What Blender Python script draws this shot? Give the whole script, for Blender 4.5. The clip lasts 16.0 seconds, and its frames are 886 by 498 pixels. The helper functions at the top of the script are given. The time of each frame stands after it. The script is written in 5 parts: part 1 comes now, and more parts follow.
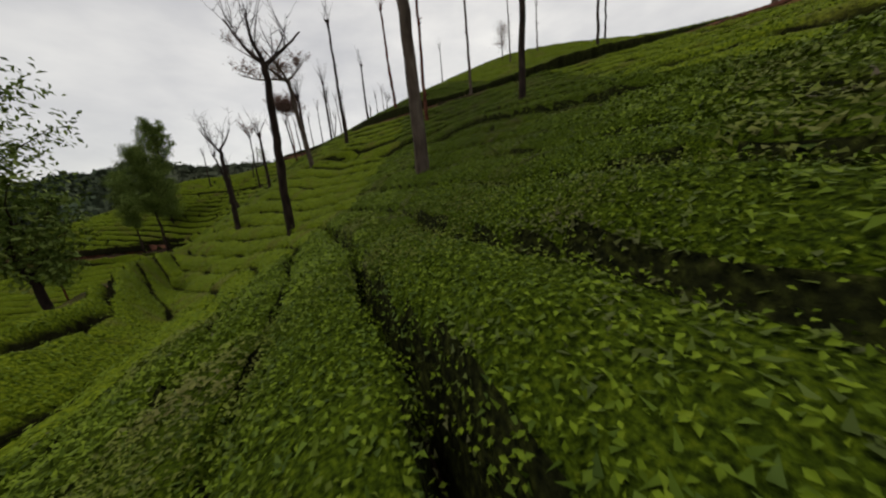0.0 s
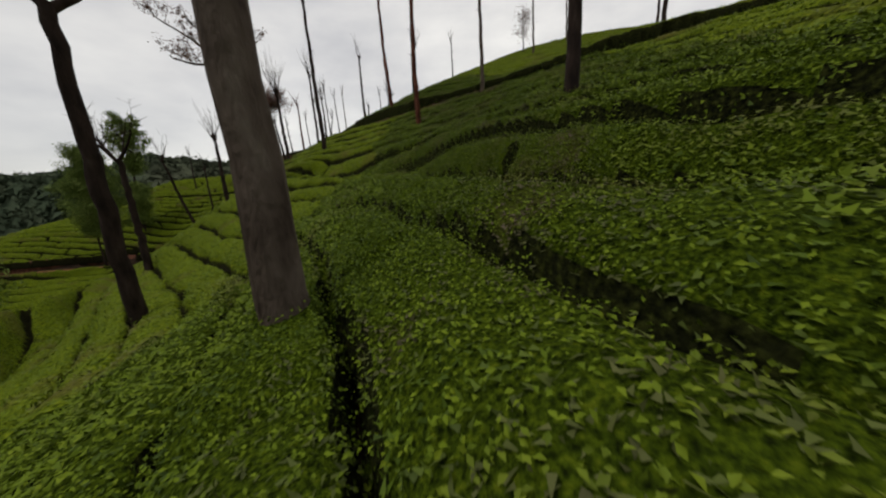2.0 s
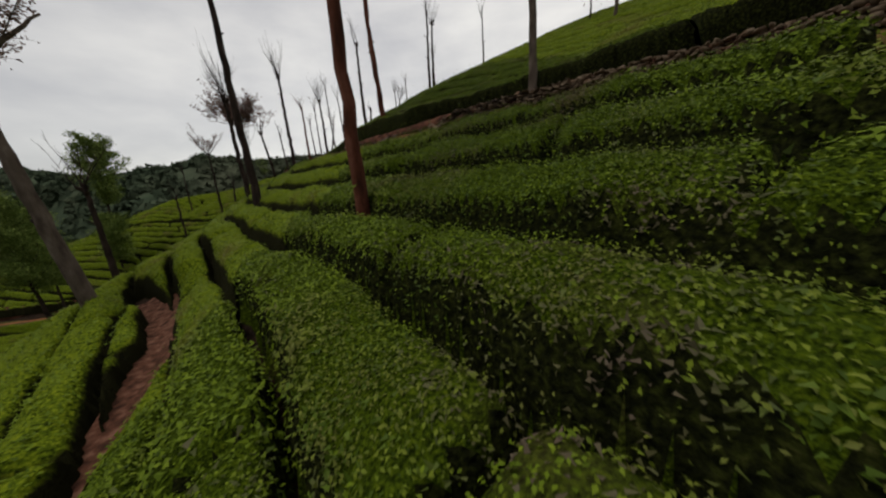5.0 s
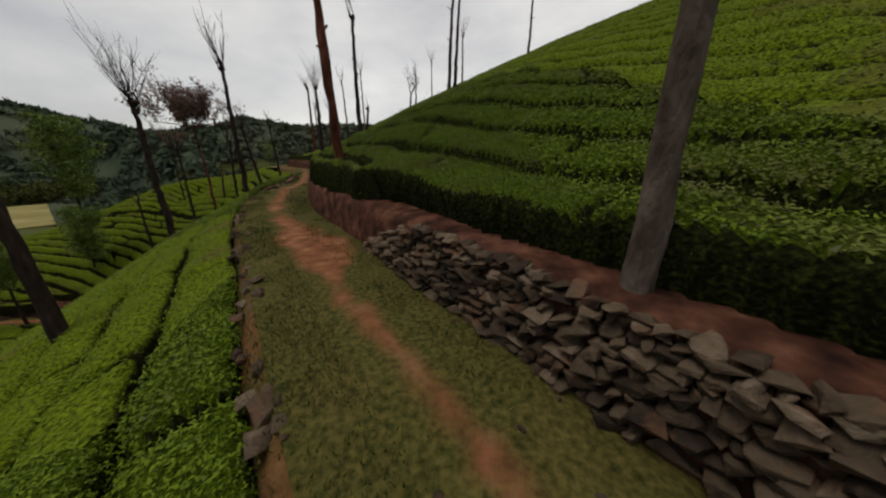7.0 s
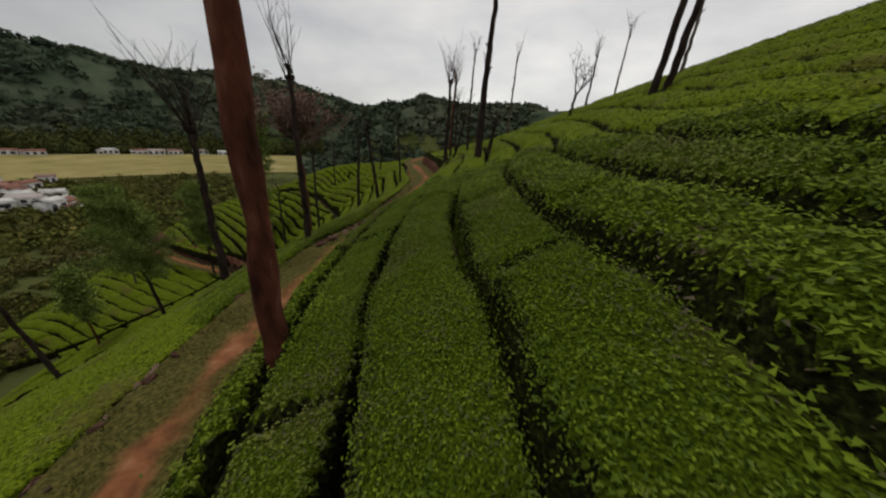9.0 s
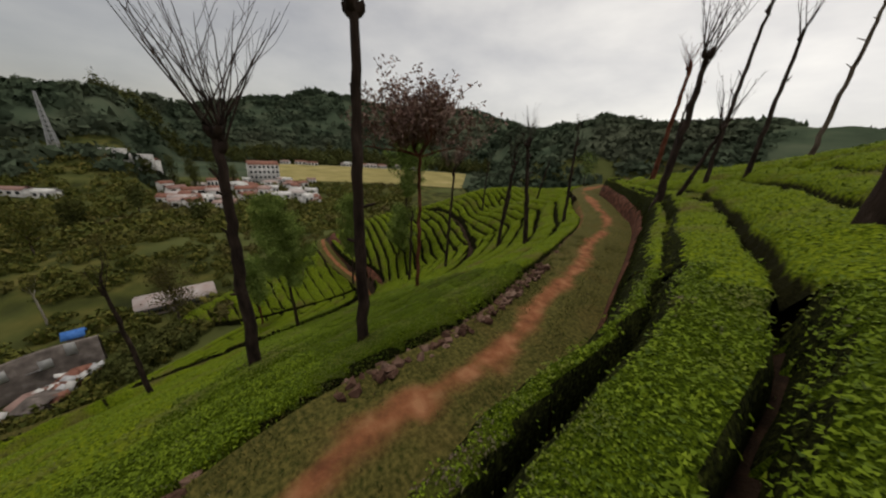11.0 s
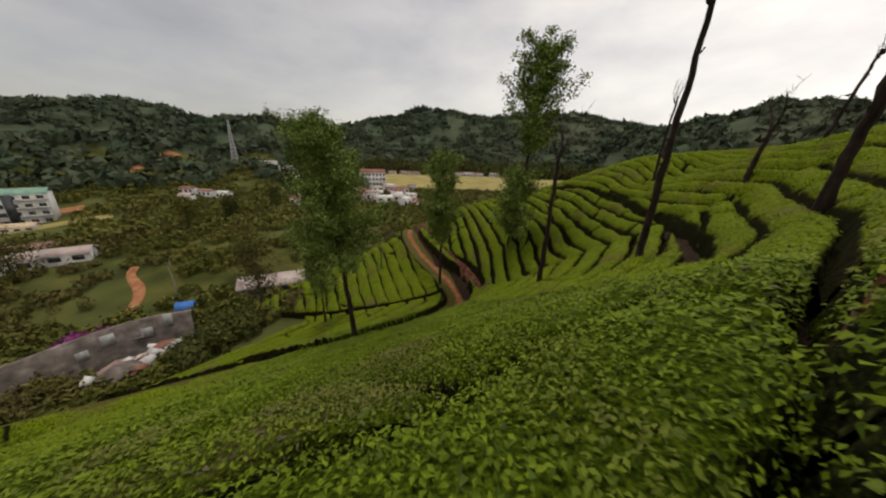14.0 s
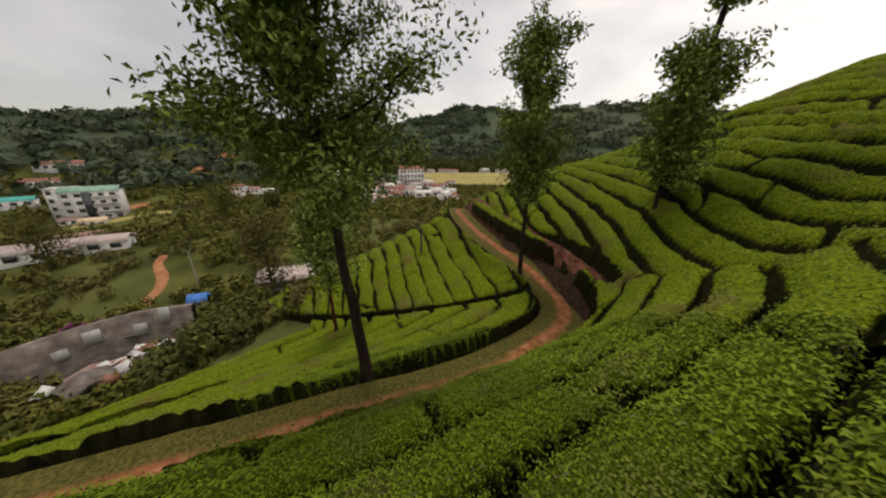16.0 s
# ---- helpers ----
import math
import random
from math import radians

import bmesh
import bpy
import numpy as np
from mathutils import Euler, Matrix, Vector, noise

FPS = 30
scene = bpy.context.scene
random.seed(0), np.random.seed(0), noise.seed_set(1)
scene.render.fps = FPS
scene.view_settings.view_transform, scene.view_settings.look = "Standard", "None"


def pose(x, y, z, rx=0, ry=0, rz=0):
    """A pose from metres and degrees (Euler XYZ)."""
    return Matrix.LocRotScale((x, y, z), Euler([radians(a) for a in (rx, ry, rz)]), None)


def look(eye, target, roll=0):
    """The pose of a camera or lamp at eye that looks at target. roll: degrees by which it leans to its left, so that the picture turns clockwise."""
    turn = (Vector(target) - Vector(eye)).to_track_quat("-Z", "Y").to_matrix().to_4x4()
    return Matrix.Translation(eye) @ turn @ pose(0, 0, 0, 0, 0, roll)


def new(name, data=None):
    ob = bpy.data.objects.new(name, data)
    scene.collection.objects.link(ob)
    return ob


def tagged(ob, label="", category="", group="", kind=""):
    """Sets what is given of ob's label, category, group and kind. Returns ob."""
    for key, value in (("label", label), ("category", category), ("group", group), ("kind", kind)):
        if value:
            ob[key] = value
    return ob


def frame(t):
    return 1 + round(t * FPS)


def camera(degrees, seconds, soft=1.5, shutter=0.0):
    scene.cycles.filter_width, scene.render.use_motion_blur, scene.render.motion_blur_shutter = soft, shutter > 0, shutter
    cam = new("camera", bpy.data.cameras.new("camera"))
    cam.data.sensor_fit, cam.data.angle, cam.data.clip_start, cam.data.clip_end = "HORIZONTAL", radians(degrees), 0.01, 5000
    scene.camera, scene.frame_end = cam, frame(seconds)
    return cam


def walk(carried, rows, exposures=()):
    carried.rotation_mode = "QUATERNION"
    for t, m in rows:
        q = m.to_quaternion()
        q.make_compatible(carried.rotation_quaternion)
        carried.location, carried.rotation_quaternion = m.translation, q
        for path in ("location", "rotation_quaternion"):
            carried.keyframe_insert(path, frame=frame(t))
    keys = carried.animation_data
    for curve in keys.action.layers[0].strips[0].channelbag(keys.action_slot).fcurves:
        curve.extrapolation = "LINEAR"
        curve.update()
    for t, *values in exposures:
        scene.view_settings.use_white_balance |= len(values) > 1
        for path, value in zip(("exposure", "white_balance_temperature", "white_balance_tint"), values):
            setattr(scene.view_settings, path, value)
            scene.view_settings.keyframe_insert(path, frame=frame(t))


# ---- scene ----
cam = camera(115.0, 16.0, 2.2, 0.05)
PATH = [
    (0, (-11.855, -20.221, -8.384), (-11.215, -18.374, -8.808), -6.01),
    (0.5, (-11.117, -18.920, -8.179), (-10.473, -17.074, -8.597), -5.92),
    (1, (-10.310, -17.554, -7.864), (-9.681, -15.701, -8.277), -5.62),
    (1.5, (-9.506, -16.113, -7.419), (-8.899, -14.253, -7.833), -4.94),
    (2, (-8.636, -14.603, -6.912), (-8.062, -12.733, -7.329), -4.30),
    (2.5, (-7.808, -13.013, -6.361), (-7.266, -11.134, -6.781), -3.96),
    (3, (-7.090, -11.493, -5.818), (-6.580, -9.606, -6.240), -4.19),
    (3.2, (-6.818, -10.890, -5.597), (-6.319, -9.000, -6.021), -4.37),
    (5.3, (-3.576, -3.454, -2.579), (-3.264, -1.532, -3.039), -4.78),
    (5.5, (-3.204, -2.690, -2.213), (-2.908, -0.765, -2.668), -4.36),
    (6, (-2.302, -0.696, -1.244), (-2.041, 1.230, -1.715), -3.63),
    (6.5, (-1.433, 1.166, -0.131), (-1.215, 3.081, -0.664), -2.26),
    (7, (-0.702, 3.190, 0.993), (-0.558, 5.091, 0.389), -0.68),
    (7.5, (-0.121, 5.438, 2.009), (-0.109, 7.326, 1.349), 0.88),
    (8, (0.201, 7.824, 2.921), (0.000, 9.684, 2.214), 2.02),
    (8.5, (0.158, 10.222, 3.620), (-0.308, 12.023, 2.884), 2.84),
    (9, (-0.280, 12.595, 4.083), (-1.028, 14.293, 3.336), 3.74),
    (9.5, (-1.102, 14.861, 4.330), (-2.131, 16.404, 3.581), 4.92),
    (10, (-2.359, 16.863, 4.381), (-3.624, 18.223, 3.640), 5.50),
    (10.2, (-3.010, 17.550, 4.322), (-4.347, 18.844, 3.589), 5.53),
    (12.3, (-9.451, 21.451, 1.929), (-11.144, 22.310, 1.301), 2.06),
    (12.5, (-10.126, 21.671, 1.520), (-11.838, 22.492, 0.891), 2.15),
    (13, (-11.864, 22.186, 0.370), (-13.618, 22.905, -0.268), 2.21),
    (13.5, (-13.716, 22.651, -0.944), (-15.507, 23.264, -1.590), 1.98),
    (14, (-15.513, 22.841, -2.280), (-17.333, 23.363, -2.926), 1.74),
    (14.5, (-17.567, 23.005, -3.583), (-19.409, 23.442, -4.228), 1.34),
    (15, (-19.792, 23.091, -4.846), (-21.652, 23.458, -5.483), 0.97),
    (15.5, (-22.134, 23.094, -6.068), (-24.006, 23.407, -6.699), 0.46),
    (16, (-24.580, 23.064, -7.177), (-26.454, 23.332, -7.822), -0.12),
]
walk(cam, [(t, look(eye, target, roll)) for t, eye, target, roll in PATH],
     [(0.0, 0.0, 6600, 10), (3.0, 0.02, 6600, 10), (6.0, -0.08, 6600, 10), (10.0, 0.05, 6700, 10.5), (12.5, 0.34, 7000, 11.5), (14.5, 0.56, 7050, 13.0), (16.0, 0.73, 7150, 14.0)])

# ---- light ----
world = bpy.data.worlds.new("overcast_sky")
scene.world = world
world.use_nodes = True
nt = world.node_tree
nt.nodes.clear()


def wnode(kind, **kw):
    n = nt.nodes.new(kind)
    for k, v in kw.items():
        n.inputs[k].default_value = v
    return n


out = wnode("ShaderNodeOutputWorld")
bg_sky = wnode("ShaderNodeBackground", Strength=0.02)
sky = nt.nodes.new("ShaderNodeTexSky")
sky.sky_type, sky.sun_disc, sky.sun_elevation, sky.sun_rotation = "NISHITA", False, radians(70), radians(262)
bg_cloud = wnode("ShaderNodeBackground", Strength=0.99)
coord = nt.nodes.new("ShaderNodeTexCoord")
mapping = nt.nodes.new("ShaderNodeMapping")
mapping.inputs["Scale"].default_value = (1.3, 1.3, 3.2)
cloud = wnode("ShaderNodeTexNoise", Scale=2.2, Detail=5.0, Roughness=0.55)
ramp = nt.nodes.new("ShaderNodeValToRGB")
ramp.color_ramp.elements[0].position, ramp.color_ramp.elements[0].color = 0.25, (0.62, 0.61, 0.61, 1)
ramp.color_ramp.elements[1].position, ramp.color_ramp.elements[1].color = 0.70, (1.0, 0.975, 0.92, 1)
# the cloud deck is thinner and brighter over the hill than over the valley
toward = nt.nodes.new("ShaderNodeVectorMath")
toward.operation = "DOT_PRODUCT"
toward.inputs[1].default_value = (0.6, 0.8, 0)
cover = nt.nodes.new("ShaderNodeMapRange")
for k, v in (("From Min", -0.8), ("From Max", 0.7), ("To Min", 0.31), ("To Max", 0.84)):
    cover.inputs[k].default_value = v
mul = nt.nodes.new("ShaderNodeMix")
mul.data_type, mul.blend_type = "RGBA", "MULTIPLY"
mul.inputs[0].default_value = 1.0
add = nt.nodes.new("ShaderNodeAddShader")
lk = nt.links.new
lk(sky.outputs[0], bg_sky.inputs[0])
lk(coord.outputs["Generated"], mapping.inputs[0])
lk(mapping.outputs[0], cloud.inputs["Vector"])
lk(cloud.outputs[0], ramp.inputs[0])
lk(coord.outputs["Generated"], toward.inputs[0])
lk(toward.outputs["Value"], cover.inputs[0])
lk(ramp.outputs[0], mul.inputs[6])
lk(cover.outputs[0], mul.inputs[7])
lk(mul.outputs[2], bg_cloud.inputs[0])
lk(bg_sky.outputs[0], add.inputs[0])
lk(bg_cloud.outputs[0], add.inputs[1])
lk(add.outputs[0], out.inputs[0])

sun = new("sun", bpy.data.lights.new("sun", "SUN"))
sun.data.energy, sun.data.angle, sun.data.color = 1.2, radians(25), (1.0, 0.96, 0.9)
sun.matrix_world = look((0, 0, 40), (14, 2, 0))

# ---- materials ----


def material(name, stops, scale=6.0, detail=4.0, rough=0.8, bump=0.0, bump_scale=40.0, source="noise", stretch=(1, 1, 1), spec=0.1, second=None, island=0.0):
    """Procedural material: a colour ramp over noise (or random per island), with optional fine relief and a second, broader tint."""
    m = bpy.data.materials.new(name)
    m.use_nodes = True
    t = m.node_tree
    b = t.nodes["Principled BSDF"]
    b.inputs["Roughness"].default_value = rough
    b.inputs["Specular IOR Level"].default_value = spec
    co = t.nodes.new("ShaderNodeTexCoord")
    mp = t.nodes.new("ShaderNodeMapping")
    mp.inputs["Scale"].default_value = stretch
    geo = t.nodes.new("ShaderNodeNewGeometry")
    t.links.new(geo.outputs["Position"], mp.inputs[0])
    no = t.nodes.new("ShaderNodeTexNoise")
    no.inputs["Scale"].default_value, no.inputs["Detail"].default_value = scale, detail
    t.links.new(mp.outputs[0], no.inputs["Vector"])
    rp = t.nodes.new("ShaderNodeValToRGB")
    while len(rp.color_ramp.elements) < len(stops):
        rp.color_ramp.elements.new(0.5)
    for e, (p, c) in zip(rp.color_ramp.elements, stops):
        e.position, e.color = p, (*c, 1)
    if source == "island":
        mix = t.nodes.new("ShaderNodeMath")
        mix.operation = "MULTIPLY_ADD"
        mix.inputs[1].default_value = 0.55
        sc = t.nodes.new("ShaderNodeMath")
        sc.operation = "MULTIPLY"
        sc.inputs[1].default_value = 0.45
        t.links.new(no.outputs[0], sc.inputs[0])
        t.links.new(geo.outputs["Random Per Island"], mix.inputs[0])
        t.links.new(sc.outputs[0], mix.inputs[2])
        t.links.new(mix.outputs[0], rp.inputs[0])
    elif source == "object":
        oi = t.nodes.new("ShaderNodeObjectInfo")
        mix = t.nodes.new("ShaderNodeMath")
        mix.operation = "MULTIPLY_ADD"
        mix.inputs[1].default_value = 0.5
        sc = t.nodes.new("ShaderNodeMath")
        sc.operation = "MULTIPLY"
        sc.inputs[1].default_value = 0.5
        t.links.new(no.outputs[0], sc.inputs[0])
        t.links.new(oi.outputs["Random"], mix.inputs[0])
        t.links.new(sc.outputs[0], mix.inputs[2])
        t.links.new(mix.outputs[0], rp.inputs[0])
    else:
        t.links.new(no.outputs[0], rp.inputs[0])
    col = rp.outputs[0]
    if second:
        s2, lo, hi, tint = second
        n2 = t.nodes.new("ShaderNodeTexNoise")
        n2.inputs["Scale"].default_value, n2.inputs["Detail"].default_value = s2, 3.0
        t.links.new(geo.outputs["Position"], n2.inputs["Vector"])
        mr = t.nodes.new("ShaderNodeMapRange")
        mr.inputs["From Min"].default_value, mr.inputs["From Max"].default_value = lo, hi
        t.links.new(n2.outputs[0], mr.inputs[0])
        mx = t.nodes.new("ShaderNodeMix")
        mx.data_type = "RGBA"
        t.links.new(mr.outputs[0], mx.inputs[0])
        t.links.new(col, mx.inputs[6])
        mx.inputs[7].default_value = (*tint, 1)
        col = mx.outputs[2]
    t.links.new(col, b.inputs["Base Color"])
    if bump:
        nb = t.nodes.new("ShaderNodeTexNoise")
        nb.inputs["Scale"].default_value, nb.inputs["Detail"].default_value = bump_scale, 5.0
        t.links.new(mp.outputs[0], nb.inputs["Vector"])
        bp = t.nodes.new("ShaderNodeBump")
        bp.inputs["Strength"].default_value, bp.inputs["Distance"].default_value = bump, 0.05
        t.links.new(nb.outputs[0], bp.inputs["Height"])
        t.links.new(bp.outputs[0], b.inputs["Normal"])
    return m


M_TEA = material("tea_leaf", [(0.15, (0.055, 0.085, 0.005)), (0.4, (0.09, 0.135, 0.007)), (0.65, (0.125, 0.178, 0.009)), (0.95, (0.175, 0.225, 0.014))],
                 scale=0.55, rough=0.6, source="island", spec=0.08, second=(0.5, 0.53, 0.78, (0.115, 0.09, 0.04)))
M_TEA_OLD = material("mature_tea_leaf", [(0.15, (0.03, 0.052, 0.005)), (0.45, (0.055, 0.09, 0.007)), (0.75, (0.085, 0.13, 0.01)), (0.95, (0.13, 0.13, 0.04))],
                     scale=0.7, rough=0.55, source="island", spec=0.1, second=(0.6, 0.5, 0.7, (0.10, 0.075, 0.05)))
# bare hedge stems, darkened further to paint in the shade on the flanks
M_TEA_STEM_SHADE = material("tea_stems_shaded", [(0.3, (0.004, 0.005, 0.002)), (0.5, (0.012, 0.014, 0.004)), (0.66, (0.03, 0.036, 0.007)), (0.85, (0.08, 0.075, 0.025))], scale=19.0, detail=6.0, rough=0.9, bump=1.0, bump_scale=16.0, spec=0.03)
# canopy close to the route, darkened to stand for shade between the leaves
M_TEA_SHADED = material("tea_canopy_shaded", [(0.3, (0.010, 0.016, 0.002)), (0.46, (0.036, 0.058, 0.004)), (0.6, (0.075, 0.11, 0.006)), (0.76, (0.13, 0.16, 0.01))], scale=40.0, detail=7.0, rough=0.9, bump=1.0, bump_scale=45.0, spec=0.03, second=(0.6, 0.6, 0.85, (0.075, 0.06, 0.022)))
# the same canopy farther off, a brighter copy without the shade between leaves
M_TEA_BODY = material("tea_canopy_bright", [(0.3, (0.012, 0.019, 0.002)), (0.45, (0.07, 0.102, 0.006)), (0.58, (0.135, 0.174, 0.009)), (0.72, (0.205, 0.237, 0.014))], scale=17.0, detail=7.0, rough=0.9, bump=1.0, bump_scale=20.0, spec=0.03, second=(0.5, 0.56, 0.8, (0.10, 0.08, 0.025)))
M_SOIL = material("red_soil", [(0.3, (0.03, 0.014, 0.009)), (0.5, (0.10, 0.042, 0.025)), (0.7, (0.20, 0.10, 0.066))], scale=7.0, detail=8.0, rough=0.95, bump=0.6, bump_scale=25.0)
M_BANK = material("earth_bank", [(0.3, (0.022, 0.010, 0.007)), (0.5, (0.075, 0.030, 0.018)), (0.72, (0.16, 0.07, 0.042))], scale=3.0, detail=8.0, rough=0.95, bump=0.9, bump_scale=12.0)
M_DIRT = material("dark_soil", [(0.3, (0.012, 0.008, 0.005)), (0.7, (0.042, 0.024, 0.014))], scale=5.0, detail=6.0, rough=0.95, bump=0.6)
M_STONE = material("field_stone", [(0.18, (0.018, 0.013, 0.010)), (0.42, (0.055, 0.039, 0.026)), (0.66, (0.11, 0.078, 0.05)), (0.9, (0.24, 0.185, 0.13))], scale=7.0, detail=7.0, rough=0.9, bump=0.6, bump_scale=30.0, source="object", second=(2.5, 0.56, 0.75, (0.14, 0.07, 0.04)))
M_RUBBLE = material("red_brown_rubble", [(0.2, (0.035, 0.018, 0.012)), (0.5, (0.10, 0.055, 0.038)), (0.8, (0.22, 0.145, 0.11))], scale=9.0, detail=7.0, rough=0.95, bump=0.6, bump_scale=30.0, source="object")
M_BARK_RED = material("reddish_bark", [(0.3, (0.035, 0.013, 0.008)), (0.55, (0.11, 0.036, 0.02)), (0.8, (0.21, 0.09, 0.06))], scale=5.0, detail=7.0, rough=0.9, bump=0.8, bump_scale=22.0, stretch=(1, 1, 0.35))
M_BARK_GREY = material("grey_bark", [(0.3, (0.05, 0.035, 0.026)), (0.6, (0.13, 0.10, 0.078)), (0.85, (0.24, 0.2, 0.16))], scale=5.0, detail=7.0, rough=0.9, bump=0.8, bump_scale=22.0, stretch=(1, 1, 0.35))
M_BARK_DARK = material("dark_bark", [(0.3, (0.016, 0.011, 0.009)), (0.6, (0.042, 0.028, 0.022)), (0.85, (0.09, 0.066, 0.052))], scale=6.0, detail=7.0, rough=0.9, bump=0.8, bump_scale=22.0, stretch=(1, 1, 0.35))
M_BARK_PALE = material("pale_bark", [(0.3, (0.22, 0.19, 0.15)), (0.7, (0.42, 0.39, 0.33))], scale=4.0, rough=0.85, bump=0.3)
M_LEAF = material("tree_leaf", [(0.15, (0.055, 0.088, 0.014)), (0.5, (0.145, 0.205, 0.04)), (0.9, (0.31, 0.37, 0.1))], scale=0.8, rough=0.7, source="island", spec=0.1)
M_LEAF_BROWN = material("dry_leaf", [(0.15, (0.11, 0.062, 0.052)), (0.5, (0.22, 0.135, 0.112)), (0.9, (0.38, 0.27, 0.22))], scale=0.8, rough=0.7, source="island")
M_BUSH = material("wild_bush", [(0.1, (0.026, 0.035, 0.007)), (0.45, (0.07, 0.08, 0.014)), (0.72, (0.135, 0.125, 0.026)), (0.97, (0.22, 0.155, 0.05))], scale=0.12, rough=0.85, source="island", spec=0.1, second=(0.05, 0.5, 0.7, (0.085, 0.07, 0.025)))
M_FOREST = material("valley_forest", [(0.3, (0.02, 0.024, 0.008)), (0.5, (0.048, 0.054, 0.014)), (0.68, (0.095, 0.088, 0.024)), (0.85, (0.14, 0.11, 0.04))], scale=0.16, detail=10.0, rough=0.95, bump=1.0, bump_scale=0.6, spec=0.05, second=(0.03, 0.5, 0.62, (0.075, 0.085, 0.026)))
# haze over the far hills is put into this paler, bluer green
M_FAR_HAZE = material("far_forest_hazed", [(0.3, (0.034, 0.048, 0.03)), (0.5, (0.055, 0.074, 0.046)), (0.75, (0.085, 0.10, 0.062))], scale=0.035, detail=12.0, rough=1.0, bump=1.0, bump_scale=0.12, spec=0.0, second=(0.008, 0.5, 0.65, (0.075, 0.085, 0.055)))
M_GRASS = material("verge_grass", [(0.2, (0.028, 0.04, 0.008)), (0.5, (0.065, 0.08, 0.016)), (0.85, (0.15, 0.125, 0.04))], scale=1.2, rough=0.8, source="island")
M_FIELD = material("dry_field", [(0.3, (0.19, 0.165, 0.055)), (0.6, (0.28, 0.235, 0.09)), (0.8, (0.36, 0.30, 0.15))], scale=0.05, detail=6.0, rough=0.95)
M_WALL = material("whitewash", [(0.3, (0.36, 0.35, 0.33)), (0.7, (0.62, 0.61, 0.58))], scale=0.5, rough=0.85)
M_ROOF = material("tin_roof", [(0.2, (0.16, 0.075, 0.06)), (0.5, (0.3, 0.2, 0.17)), (0.8, (0.42, 0.38, 0.36))], scale=0.7, rough=0.6, source="object")
M_CONCRETE = material("stained_concrete", [(0.25, (0.06, 0.052, 0.046)), (0.55, (0.15, 0.125, 0.11)), (0.8, (0.27, 0.24, 0.22))], scale=1.1, detail=8.0, rough=0.9, bump=0.4, bump_scale=6.0)
M_CONCRETE_PALE = material("pale_plaster", [(0.3, (0.3, 0.3, 0.3)), (0.7, (0.5, 0.5, 0.48))], scale=2.0, detail=6.0, rough=0.9)
M_GLASS = material("window_dark", [(0.3, (0.02, 0.022, 0.026)), (0.7, (0.05, 0.055, 0.06))], scale=1.0, rough=0.25, spec=0.5)
M_BLUE = material("blue_sheet", [(0.3, (0.03, 0.11, 0.36)), (0.7, (0.07, 0.2, 0.5))], scale=3.0, rough=0.6)
M_PURPLE = material("bougainvillea", [(0.2, (0.12, 0.012, 0.10)), (0.6, (0.28, 0.03, 0.23)), (0.9, (0.4, 0.08, 0.3))], scale=1.0, rough=0.7, source="island")
M_ROOF_GREEN = material("green_roof", [(0.3, (0.12, 0.22, 0.17)), (0.7, (0.22, 0.36, 0.28))], scale=0.8, rough=0.6)
M_ROOF_BROWN = material("rust_roof", [(0.3, (0.14, 0.055, 0.04)), (0.7, (0.27, 0.13, 0.09))], scale=0.9, rough=0.7)
M_TEAL = material("teal_roof", [(0.3, (0.03, 0.22, 0.2)), (0.7, (0.07, 0.34, 0.3))], scale=0.8, rough=0.6)
M_CREAM = material("cream_earth", [(0.3, (0.38, 0.28, 0.17)), (0.7, (0.55, 0.44, 0.3))], scale=0.7, rough=0.9)
M_METAL = material("galvanised_steel", [(0.3, (0.3, 0.3, 0.3)), (0.7, (0.5, 0.5, 0.5))], scale=2.0, rough=0.5)
M_TRACK = material("orange_earth", [(0.3, (0.20, 0.08, 0.036)), (0.6, (0.32, 0.15, 0.075)), (0.85, (0.42, 0.23, 0.135))], scale=0.8, detail=7.0, rough=0.95, bump=0.3)

# bare stems and soil in the furrows between the rows, their shade painted in near-black by distance from the furrow
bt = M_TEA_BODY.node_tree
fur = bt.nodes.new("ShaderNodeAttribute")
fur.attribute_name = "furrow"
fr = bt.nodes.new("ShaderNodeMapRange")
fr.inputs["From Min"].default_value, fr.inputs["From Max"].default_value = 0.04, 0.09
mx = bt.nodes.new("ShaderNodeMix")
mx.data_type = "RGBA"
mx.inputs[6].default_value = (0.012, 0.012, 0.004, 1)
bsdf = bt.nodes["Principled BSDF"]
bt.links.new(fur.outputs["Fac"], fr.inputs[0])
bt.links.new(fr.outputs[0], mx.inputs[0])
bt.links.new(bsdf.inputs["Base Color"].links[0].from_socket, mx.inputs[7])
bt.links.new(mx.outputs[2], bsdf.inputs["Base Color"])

# the road: worn red earth down the middle, grass on the verges
M_ROAD = material("road_soil", [(0.3, (0.12, 0.045, 0.022)), (0.5, (0.22, 0.085, 0.038)), (0.7, (0.32, 0.15, 0.075))], scale=3.0, detail=9.0, rough=0.95, bump=0.5, bump_scale=30.0)
rt = M_ROAD.node_tree
att = rt.nodes.new("ShaderNodeAttribute")
att.attribute_name = "worn"
vg = rt.nodes.new("ShaderNodeTexNoise")
vg.inputs["Scale"].default_value, vg.inputs["Detail"].default_value = 14.0, 8.0
geo = rt.nodes.new("ShaderNodeNewGeometry")
rt.links.new(geo.outputs["Position"], vg.inputs["Vector"])
vr = rt.nodes.new("ShaderNodeValToRGB")
vr.color_ramp.elements[0].position, vr.color_ramp.elements[0].color = 0.3, (0.022, 0.028, 0.005, 1)
vr.color_ramp.elements[1].position, vr.color_ramp.elements[1].color = 0.72, (0.12, 0.10, 0.026, 1)
